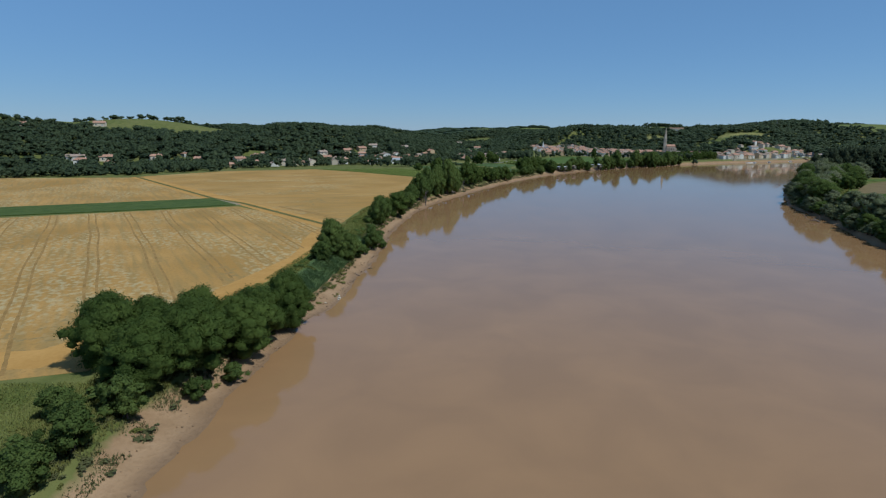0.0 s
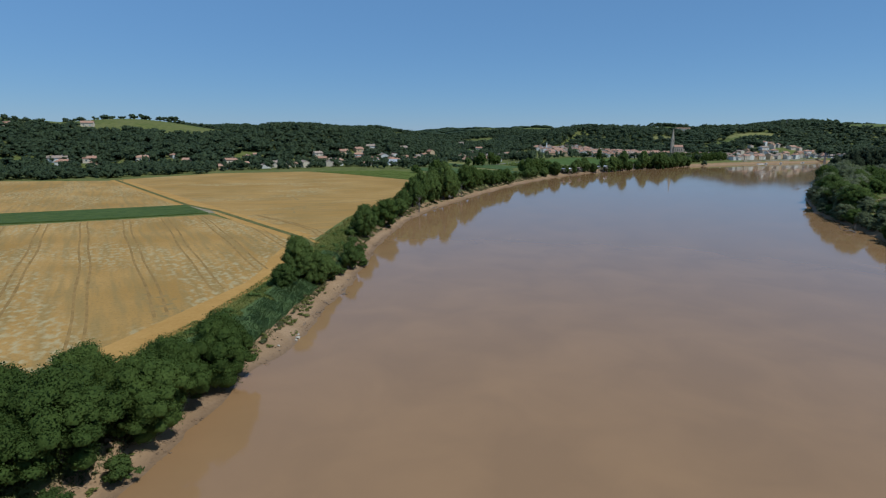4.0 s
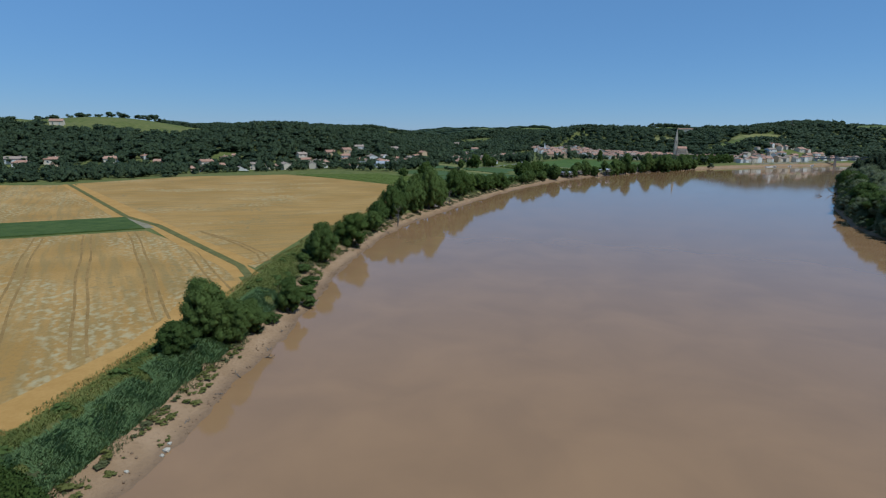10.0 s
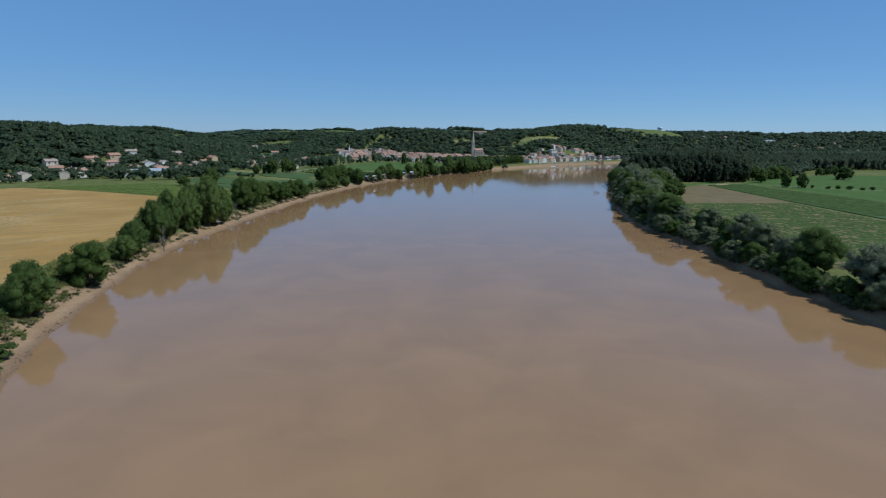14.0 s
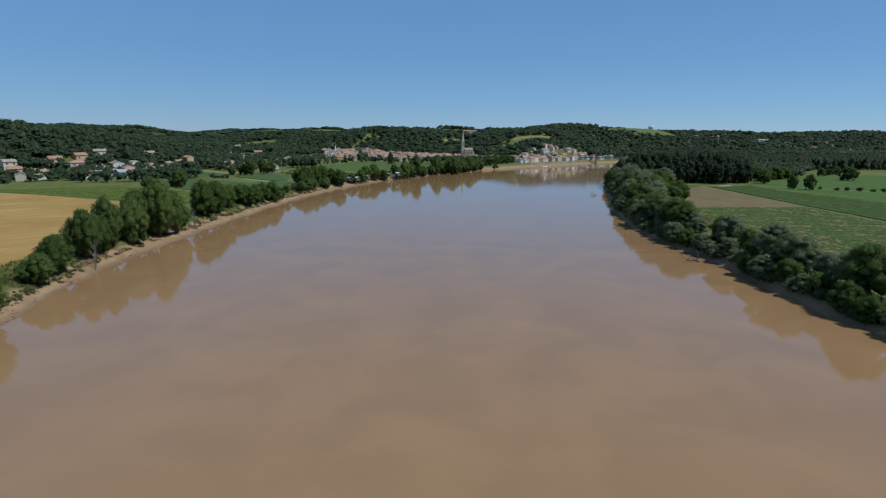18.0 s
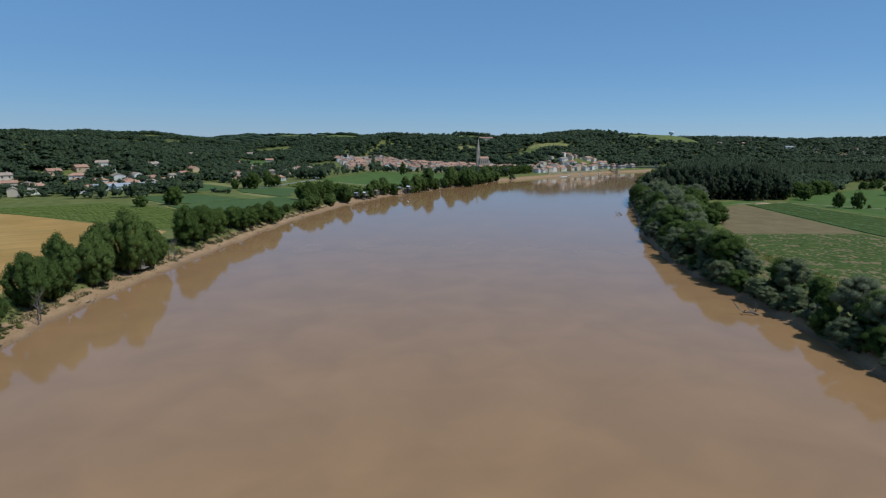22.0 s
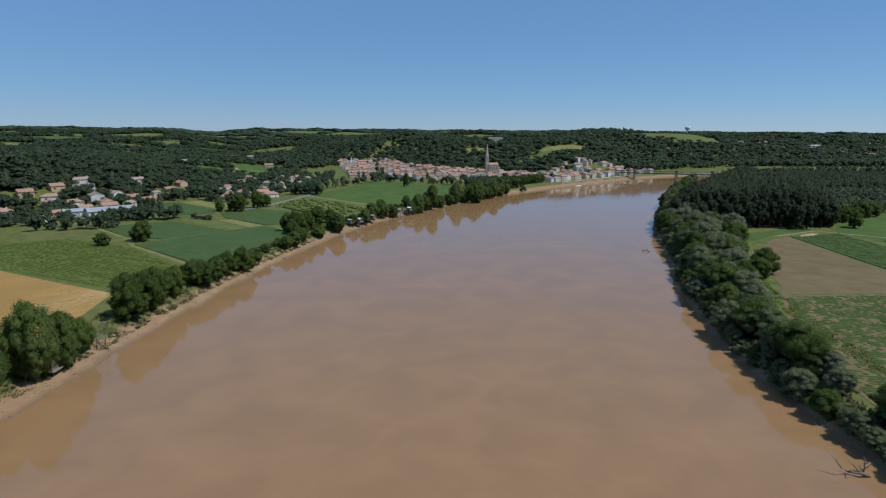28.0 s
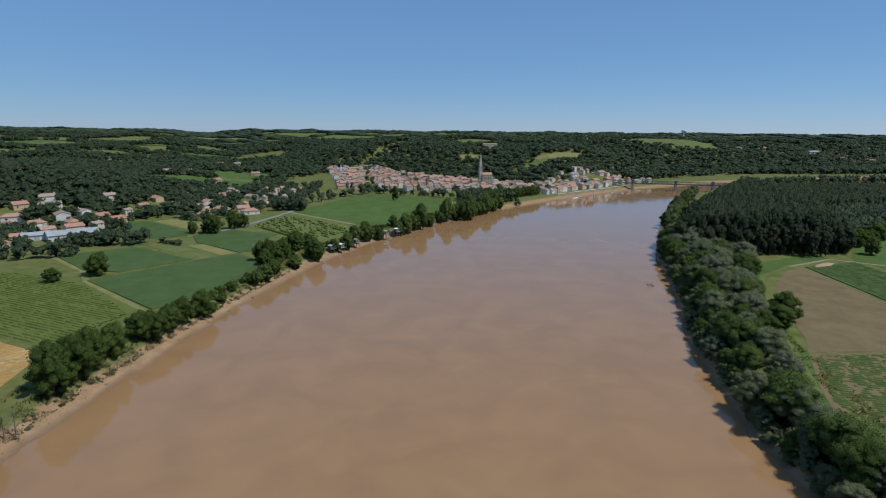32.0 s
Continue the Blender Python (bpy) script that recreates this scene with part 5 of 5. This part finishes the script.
# sunlit vineyards and meadows draped over the open hillsides
for k, (cx, cy, a, b, t) in enumerate(CLEAR):
    ring = 18
    c, s_ = math.cos(radians(t)), math.sin(radians(t))
    pts = [(0.0, 0.0)]
    for j in range(1, 5):
        pts += [(j / 4 * math.cos(6.2832 * i / ring) * (1 + 0.1 * math.sin(3 * i + k)), j / 4 * math.sin(6.2832 * i / ring) * (1 + 0.1 * math.cos(2 * i + k))) for i in range(ring)]
    v = [(cx + u * a * c - w * b * s_, cy + u * a * s_ + w * b * c) for u, w in pts]
    z = height(np.array([p[0] for p in v]), np.array([p[1] for p in v])) + (0.5 if cy < 1300 else 2.0)
    f = []
    for j in range(3):
        f += [(1 + j * ring + i, 1 + (j + 1) * ring + i, 1 + (j + 1) * ring + (i + 1) % ring, 1 + j * ring + (i + 1) % ring) for i in range(ring)]
    f += [(0, 1 + i, 1 + (i + 1) % ring, 1 + (i + 2) % ring) for i in range(0, ring, 2)]
    me = mesh_of("hill_field", [(p[0], p[1], q) for p, q in zip(v, z)], f, (CROP_LIGHT, CROP_OLIVE, CROP_YELLOW)[(0, 1, 0, 1, 2, 1)[k % 6] if k < 24 else (1, 1, 2)[k % 3]])
    structure("hill_field", me, "open green vineyard slope on the hillside", "field")
x, y, r = scatter(3, (-4600, 2200), (4600, 4900), 42)
seen = ~is_open(x, y) & (waves(x, y, 500, 10) > -0.1)
x, y = x[seen], y[seen]
woodland("distant_wood", np.stack([x, y, r.uniform(9, 15, len(x)), r.uniform(40, 60, len(x))], -1), LEAF_WOOD, "distant wooded ridges", BALL1)

# copses and gardens round the villages, hedges: too many to count
x, y, r = scatter(6, (-480, 400), (-60, 1000), 9)
up = line_distance(x, y, FOOT)
seen = (up > -42) & (up < 20) & (waves(x, y, 60, 12) > -0.5) & ~inside(x, y, [(-190, 700), (-160, 722), (-105, 672), (-110, 640), (-141, 620)]) & ~inside(x, y, [(-316, 374), (-260, 484), (-112, 436), (-182, 268)])
seen &= ~((x > -95) & (y < 760))
x, y = x[seen], y[seen]
woodland("garden_trees", np.stack([x, y, r.uniform(5, 11, len(x)), r.uniform(6, 11, len(x))], -1), LEAF_WOOD, "garden trees and copses round the village", LEAFY)
copse = [(-200 + 5.5 * i + rng.uniform(-2, 2), 560 + 7 * (i % 3) + rng.uniform(-3, 3) + 1.2 * i, rng.uniform(8, 13), rng.uniform(8, 11)) for i in range(0, 8)]
copse += [(-176 + 6 * (i % 8) + rng.uniform(-2, 2), 602 + 6 * (i // 8) + 0.7 * (i % 8) + rng.uniform(-2, 2), rng.uniform(8, 11.5), rng.uniform(7, 10)) for i in range(20)]
copse += [(-122 + 3.6 * i, 612 - 2.2 * i, rng.uniform(2.5, 4.5), 5) for i in range(5)]
copse += [(-75 + 5.5 * (i % 5) + rng.uniform(-2, 2), 764 + 6 * (i // 5) + rng.uniform(-2, 2), rng.uniform(8, 14), rng.uniform(8, 12)) for i in range(15)]
copse += [(-62 + 8 * i + rng.uniform(-3, 3), 812 + 12 * i + rng.uniform(-4, 4), rng.uniform(8, 15), rng.uniform(8, 12)) for i in range(10)]
copse += [(12 + 7.5 * i + rng.uniform(-3, 3), 912 - 4.2 * i + rng.uniform(-3, 3), rng.uniform(7, 12), rng.uniform(7, 11)) for i in range(22)]
copse += [(110 + 5 * (i % 9) + rng.uniform(-3, 3), 800 + 9 * (i // 9) + 4 * (i % 9) + rng.uniform(-3, 3), rng.uniform(8, 13), rng.uniform(8, 11)) for i in range(63)]
woodland("copse", copse, LEAF_WOOD, "small dark copses and hedgerows between the fields", LEAFY)
verge = []
for i in range(300):
    x, y, dx, dy = along([(-560, 142), (-430, 305), (-404, 332), (-334, 384), (-316, 428), (-305, 448)], 4.2 * i % 410)
    o = rng.uniform(4, 40)
    verge.append((x - dy * o + rng.uniform(-2, 2), y + dx * o, rng.uniform(5, 11), rng.uniform(6, 11)))
woodland("field_verge_trees", verge, LEAF_WOOD, "dark trees along the back of the wheat fields", LEAFY)
# lone trees on the ridge above the woods
ridge = []
for i in range(118):
    x, y, dx, dy = along(FOOT[1:6], 380 + 6.3 * i + rng.uniform(-4, 4))
    if rng.random() < 0.78:
        o = (372 if i < 100 else 300) + rng.uniform(-16, 16)
        ridge.append((x - dy * o, y + dx * o, rng.uniform(6, 11), rng.uniform(9, 15)))
woodland("ridge_trees", ridge, LEAF_WOOD, "row of round trees on the ridge", LEAFY)
x, y, r = scatter(15, (350, 585), (560, 770), 8.5)
seen = inside(x, y, [(362, 604), (392, 606), (425, 618), (478, 672), (548, 745), (480, 775), (440, 700)])
woodland("plain_wood", np.stack([x[seen], y[seen], r.uniform(8, 14, seen.sum()), r.uniform(9, 14, seen.sum())], -1), LEAF_WOOD, "dark wood beside the poplar grove on the plain", LEAFY)


green = []
for i in range(40):
    for j in range(36):
        x, y = -90 + 10.4 * i + rng.uniform(-4, 4), 912 + 10.6 * j + rng.uniform(-4, 4)
        if inside(x, y, AREA) and rng.random() < 0.6 and all(math.hypot(x - a, y - b) > 5.2 for a, b in taken):
            green.append((x, y, rng.uniform(5, 11), rng.uniform(5, 9)))
woodland("town_trees", green, LEAF_WOOD, "garden trees between the town houses", LEAFY)


# ---- bank vegetation, mud, driftwood ----
def blades(name, spots, tall, wide, mat, label, seed, category="grass"):
    """Upright tapering tufts, two crossed leaves each."""
    r = np.random.RandomState(seed)
    x, y = spots[:, 0], spots[:, 1]
    z = height(x, y)
    n = len(x)
    v = []
    for k in range(2):
        a = r.uniform(0, 3.1416, n)
        h, w = tall * r.uniform(0.5, 1.3, n), wide * r.uniform(0.6, 1.4, n)
        lx, ly = r.normal(0, 0.4, n) * h, r.normal(0, 0.4, n) * h
        c, s_ = np.cos(a) * w / 2, np.sin(a) * w / 2
        v.append(np.stack([np.stack([x - c, y - s_, z - 0.1], -1), np.stack([x + c, y + s_, z - 0.1], -1),
                           np.stack([x + c * 0.7 + lx * 0.6, y + s_ * 0.7 + ly * 0.6, z + h * 0.75], -1), np.stack([x - c * 0.25 + lx, y - s_ * 0.25 + ly, z + h], -1)], 1))
    v = np.concatenate(v).reshape(-1, 3)
    nn = r.normal(0, 0.3, (len(v) // 4, 3)) + np.array([0, 0, 1.0])
    nn = np.repeat(nn / np.linalg.norm(nn, axis=1, keepdims=True), 4, axis=0)
    return tagged(new(name, mesh_of(name, v, np.arange(len(v)).reshape(-1, 4), mat, normals=nn)), label, category, kind="stuff")


def bank_spots(seed, line, s0, s1, d0, d1, n, side, patch=None):
    """Random spots on a bank between two distances from the waterline; side: 1 left bank, -1 right bank."""
    r = np.random.RandomState(seed)
    s = np.concatenate([[0], np.cumsum([math.dist(a, b) for a, b in zip(line, line[1:])])])
    lx, ly = np.array([p[0] for p in line], float), np.array([p[1] for p in line], float)
    at, o = r.uniform(s0, s1, 6 * n), r.uniform(d0, d1, 6 * n) * side
    x, y = np.interp(at, s, lx), np.interp(at, s, ly)
    dx, dy = np.interp(at + 3, s, lx) - np.interp(at - 3, s, lx), np.interp(at + 3, s, ly) - np.interp(at - 3, s, ly)
    k = np.hypot(dx, dy)
    x, y = x - dy / k * o, y + dx / k * o
    ok = waves(x, y, patch[0], patch[1]) > patch[2] if patch else np.full(x.shape, True)
    return np.stack([x, y], -1)[ok][:n]


LEAFY_FINE = leafy(300, 110, 0.22)


def scrub(name, spots, lo, hi, wide, mat, label, seed, category):
    r = random.Random(seed)
    rows = [(x, y, h, wide * h * r.uniform(0.8, 1.3)) for x, y, h in ((q[0], q[1], r.uniform(lo, hi)) for q in spots)]
    return tagged(woodland(name, rows, mat, label, LEAFY_FINE), category=category)


scrub("bank_scrub", np.concatenate([bank_spots(31, BANK_L, 490, 640, 9.0, 15.5, 120, 1, (11, 33, 0.0)), bank_spots(34, BANK_L, 420, 490, 9, 16, 70, 1)]), 0.5, 1.3, 1.9, LEAF_ASH, "low green scrub and nettles on the grassy bank", 2, "scrub")
scrub("mud_scrub", np.concatenate([bank_spots(35, BANK_L, 440, 700, 3.2, 7.5, 420, 1, (9, 36, 0.25)), np.array([(-51.4, 126.8), (-51.9, 127.6), (-52.2, 126.2), (-51.5, 125.6), (-52.8, 115.6), (-53.4, 116.4), (-53.6, 115.2), (-53.9, 135.8), (-53.6, 136.8)])]), 0.15, 0.6, 2.6, GRASS, "yellow-green tussocks on the bare mud", 3, "scrub")
scrub("grey_scrub", bank_spots(37, BANK_L, 425, 960, 4.4, 9.5, 900, 1, (10, 38, -0.1)), 0.2, 0.75, 2.0, GRASS_GREY, "grey-green salt bushes at the top of the mud", 4, "scrub")
blades("reed_bed", bank_spots(1, BANK_L, 500, 585, 6.0, 12.0, 60000, 1, (14, 20, -0.75)), 0.85, 0.08, REED, "dense blue-green reeds on the river bank", 1, "reeds")
blades("bank_herbs", bank_spots(9, BANK_L, 485, 660, 8.5, 16.5, 60000, 1, (12, 27, -0.6)), 0.5, 0.08, GRASS_GREEN, "tall green herbs and grass on the upper bank", 9)
blades("bank_grass", bank_spots(2, BANK_L, 400, 700, 8.0, 18.5, 40000, 1, (9, 21, -0.6)), 0.4, 0.08, GRASS, "long uneven grass at the edge of the wheat", 2)
blades("mud_grass", bank_spots(3, BANK_L, 430, 960, 4.5, 10.5, 30000, 1, (7, 22, -0.15)), 0.4, 0.10, GRASS_GREY, "grey-green salt grass growing in patches on the mud", 3)
blades("rough_grass", bank_spots(4, BANK_L, 640, 1300, 10, 20, 9000, 1, (12, 23, -0.3)), 0.8, 0.4, GRASS, "rough grass between the riverside trees", 4)
blades("undergrowth", bank_spots(5, BANK_R, 560, 1010, 4.0, 10, 9000, -1, (8, 24, -0.4)), 1.1, 0.5, LEAF_WILLOW, "tangled undergrowth below the willows", 5, "undergrowth")
blades("field_edge_grass", bank_spots(6, BANK_R, 560, 1000, 29, 36, 6000, -1, (9, 25, -0.3)), 0.6, 0.4, GRASS, "grass margin between the willows and the fields", 6)
blades("corner_grass", np.array([(x, y) for x, y in bank_spots(7, BANK_L, 410, 480, 12, 36, 46000, 1) if y < 61 + (x + 76) * 0.277]), 0.32, 0.07, GRASS_GREEN, "tall uneven meadow grass beside the wheat", 7)


def lumps(name, spots, lo, hi, mat, label, seed, category):
    r = random.Random(seed)
    rows = [(x, y, r.uniform(lo, hi) * 0.5, r.uniform(lo, hi)) for x, y in spots]
    ob = woodland(name, rows, mat, label, BALL1)
    return tagged(ob, category=category)


lumps("mud_clods", np.concatenate([bank_spots(11, BANK_L, 430, 980, 0.2, 5.5, 700, 1, (9, 30, 0.1)), bank_spots(14, BANK_L, 480, 700, -0.3, 1.6, 300, 1, (6, 31, 0.2)), bank_spots(12, BANK_R, 560, 1000, 0.5, 5, 260, -1)]), 0.10, 0.42, MUD_DARK, "low clods and slumped lumps of river mud", 2, "mud")


def driftwood(x, y, turn, size, seed, label):
    """A washed-up root or branch: a bent stem with forks."""
    r = random.Random(seed)
    top = tagged(new("driftwood"), label, "driftwood")
    line = [(0, 0, 0.05), (size * 0.35, 0.1 * size, size * 0.16), (size * 0.7, -0.05 * size, size * 0.10), (size, 0.1 * size, size * 0.28)]
    part("stem", tubes("stem", [(line, [size * 0.06, size * 0.05, size * 0.035, 0.02])], DEADWOOD, 6), top)
    for k in range(4):
        p = line[1 + k % 3]
        q = (p[0] + r.uniform(-0.3, 0.4) * size, p[1] + r.uniform(-0.4, 0.4) * size, p[2] + r.uniform(0.05, 0.4) * size)
        part("branch", tubes("branch", [([p, ((p[0] + q[0]) / 2, (p[1] + q[1]) / 2, (p[2] + q[2]) / 2 + 0.05 * size), q], [size * 0.03, size * 0.02, 0.012])], DEADWOOD, 5), top)
    top.matrix_basis = Matrix.Translation((x, y, max(0.0, float(height(x, y))))) @ Matrix.Rotation(turn, 4, "Z")


for k, (x, y, size) in enumerate([(-54, 155.5, 1.8), (-55, 158, 1.4), (-53.5, 147, 1.6), (-52.8, 141, 1.2), (-57.5, 168, 1.3), (-71.5, 317, 2.6), (-52, 131, 1.1), (-74, 262, 2.0), (-73, 284, 1.6), (-66, 372, 2.2),
                                  (-59, 402, 1.5), (-50, 440, 1.4), (-45, 460, 1.6), (-41, 476, 1.5), (-36, 495, 1.8), (-52, 92, 1.4)]):
    driftwood(x, y, k * 1.3, size, k, "grey driftwood root stuck in the river mud")
driftwood(170.5, 503, 2.9, 5.0, 50, "long fallen branch reaching into the river")
driftwood(190, 523, 3.0, 7.0, 51, "fallen branch in the shallow water below the grove")
driftwood(119, 293.5, 2.9, 5.5, 52, "leaning dead branch at the foot of the willows")


def dead_tree(x, y, tall, seed, label):
    r = random.Random(seed)
    top = tagged(new("dead_tree"), label, "tree")
    part("trunk", tubes("trunk", [([(0, 0, -0.4), (0.2, 0.1, tall * 0.4), (0.1, 0.3, tall)], [0.2, 0.13, 0.03])], DEADWOOD, 7), top)
    for k in range(16):
        h = tall * r.uniform(0.15, 0.85)
        a, n = r.uniform(0, 6.28), tall * r.uniform(0.18, 0.36)
        part("branch", tubes("branch", [([(0.15, 0.15, h), (0.15 + math.cos(a) * n * 0.5, 0.15 + math.sin(a) * n * 0.5, h + n * 0.5), (0.15 + math.cos(a) * n * 0.8, 0.15 + math.sin(a) * n * 0.8, h + n)], [0.06, 0.04, 0.012])], DEADWOOD, 5), top)
    top.matrix_basis = Matrix.Translation((x, y, float(height(x, y))))


dead_tree(-74.5, 301, 9, 1, "grey leafless dead tree on the mud bank")
dead_tree(-73.6, 298.5, 7.5, 2, "grey leafless dead tree on the mud bank")
dead_tree(-66.5, 372, 9, 3, "bare grey brush tree between green trees")
dead_tree(-68, 370, 7, 4, "bare grey brush tree between green trees")
dead_tree(119, 295, 4, 5, "small dead tree standing in the shallows")
for k, (x, y, size) in enumerate([(-50.0, 124, 0.7), (-50.2, 125.2, 1.0), (-50.8, 126.4, 0.6), (-51.2, 119.5, 0.6)]):
    rr = np.random.RandomState(60 + k)
    me = mesh_of("rock", BALL1[0] * (1 + rr.uniform(-0.2, 0.2, (len(BALL1[0]), 1))) * np.array([0.6, 0.5, 0.4]) * size, BALL1[1], STONE, flat=True)
    o = tagged(new("rock", me), "pale broken stone at the water's edge", "rock")
    o.location = (x, y, max(0, float(height(x, y))) + 0.12 * size)

# sand heap by the farm track
rr = np.random.RandomState(9)
sand = BALL2[0].copy()
sand[:, 2] = np.maximum(sand[:, 2], -0.1)
sand = sand * (1 + rr.uniform(-0.12, 0.12, (len(sand), 1))) * np.array([11, 3.0, 0.7])
o = tagged(new("sand_mound", mesh_of("sand_mound", sand, BALL2[1], SAND)), "low mound of pale sand by the farm track", "sand")
o.location, o.rotation_euler = (284, 524, PLAIN + 0.15), (0, 0, 0.5)


def hut(x, y, turn, label, net=True, roof=None, lift=3.2):
    """A fishing hut on stilts with a walkway and a square lift net."""
    top = tagged(new("fishing_hut"), label, "hut")
    for sx in (-1.5, 1.5):
        for sy in (-1.2, 1.2):
            part("post", boxes("post", [((sx - 0.1, sy - 0.1, -3.5), (sx + 0.1, sy + 0.1, lift))], PLANK), top)
    part("platform", boxes("platform", [((-2.2, -2.0, lift - 0.15), (2.4, 2.0, lift))], PLANK), top)
    part("cabin", boxes("cabin", [((-1.6, -1.4, lift), (1.3, 1.4, lift + 2.1))], PLANK), top)
    part("roof", join_arrays("roof", [slab([(-1.9, -1.8, lift + 1.95), (1.7, -1.8, lift + 1.95), (1.7, 0, lift + 2.6), (-1.9, 0, lift + 2.6)], 0.08), slab([(1.7, 1.8, lift + 1.95), (-1.9, 1.8, lift + 1.95), (-1.9, 0, lift + 2.6), (1.7, 0, lift + 2.6)], 0.08)], roof or ZINC), top)
    part("door", opening("door", -0.2, -1.4, lift + 0.05, 0.7, 1.8, (0, -1), [GLASS_DARK, PLANK]), top)
    part("window", opening("window", 1.3, 0, lift + 0.8, 0.8, 0.8, (1, 0), [GLASS_DARK, PLANK]), top)
    part("walkway", boxes("walkway", [((-8, -0.5, lift - 0.2), (-2.2, 0.5, lift - 0.08))], PLANK), top)
    for k in range(3):
        part("walkway_post", boxes("walkway_post", [((-7.5 + 2 * k, -0.5, -2), (-7.35 + 2 * k, 0.5, lift - 0.2))], PLANK), top)
    if net:
        part("mast", tubes("mast", [([(2.2, 0, lift), (2.8, 0, lift + 4.2)], [0.07, 0.05])], PLANK, 6), top)
        part("net_frame", tubes("net_frame", [([(2.6, -1.3, lift + 1.4), (5.2, -1.3, lift + 1.4), (5.2, 1.3, lift + 1.4), (2.6, 1.3, lift + 1.4), (2.6, -1.3, lift + 1.4)], [0.04] * 5)], STEEL, 5), top)
    top.matrix_basis = Matrix.Translation((x, y, 1.2)) @ Matrix.Rotation(turn, 4, "Z")


for k, (x, y) in enumerate([(-6, 587), (0, 591), (9, 607), (29, 638), (37, 648), (68, 694)]):
    hut(x - 1.5, y + 1.2, -0.72, "small wooden fishing hut on stilts above the mud", k % 2 == 0, (ZINC, HULL, TILES[1])[k % 3])
hut(-71, 352, -0.1, "grey wooden hide on posts under the trees", False, PLANK, 1.6)


def boat(x, y, turn, size, label):
    top = tagged(new("boat"), label, "boat")
    v = []
    for u, w in ((-0.5, 0.7), (-0.2, 1.0), (0.15, 0.95), (0.4, 0.55), (0.55, 0.05)):
        v += [(u * size, -w * size * 0.17, 0.55), (u * size, -w * size * 0.10, -0.15), (u * size, w * size * 0.10, -0.15), (u * size, w * size * 0.17, 0.55)]
    f = [(4 * i + j, 4 * i + j + 1, 4 * i + j + 5, 4 * i + j + 4) for i in range(4) for j in range(3)] + [(0, 1, 2, 3)]
    part("hull", mesh_of("hull", v, f, HULL), top)
    part("deck", boxes("deck", [((-0.48 * size, -0.14 * size, 0.42), (0.38 * size, 0.14 * size, 0.5))], PLANK), top)
    part("cabin", boxes("cabin", [((-0.2 * size, -0.1 * size, 0.5), (0.12 * size, 0.1 * size, 1.5)), ((-0.24 * size, -0.12 * size, 1.5), (0.16 * size, 0.12 * size, 1.6))], [HULL, SHUTTER], [0, 1]), top)
    top.matrix_basis = Matrix.Translation((x, y, 0.05)) @ Matrix.Rotation(turn, 4, "Z")


boat(266, 898, 0.7, 9, "white moored boat at the town quay")
boat(292, 920, 0.7, 7, "white moored boat at the town quay")
boat(332, 954, 0.7, 8, "white moored boat below the bridge")
pontoon = tagged(new("pontoon"), "pale floating pontoon moored at the quay", "pontoon")
part("float", boxes("float", [((-8, -1.5, -0.2), (8, 1.5, 0.5))], HULL), pontoon)
part("gangway", boxes("gangway", [((2, 1.5, 0.4), (3.4, 9, 0.6))], STEEL), pontoon)
pontoon.matrix_basis = Matrix.Translation((258, 893, 0)) @ Matrix.Rotation(0.7, 4, "Z")


# ---- what belongs together ----
GROUPS = {"poplar": "poplars of the planted grove", "fishing_hut": "fishing huts along the bank", "quay_house": "houses along the quay", "town_house": "houses of the town",
          "house": "houses of the villages and hills", "boat": "boats moored at the town", "willow": "willows of the right bank", "driftwood": "driftwood on the mud", "shrub": "scrub below the willows",
          "bush": "bushes along the banks", "rock": "stones at the water's edge", "dead_tree": "dead trees on the bank"}
for ob in list(scene.collection.all_objects):
    kind = ob.name.split(".")[0]
    if ob.parent is None and kind in GROUPS:
        tagged(ob, group=GROUPS[kind])

for k in KITS:
    for o in list(k.children_recursive) + [k]:
        bpy.data.objects.remove(o)
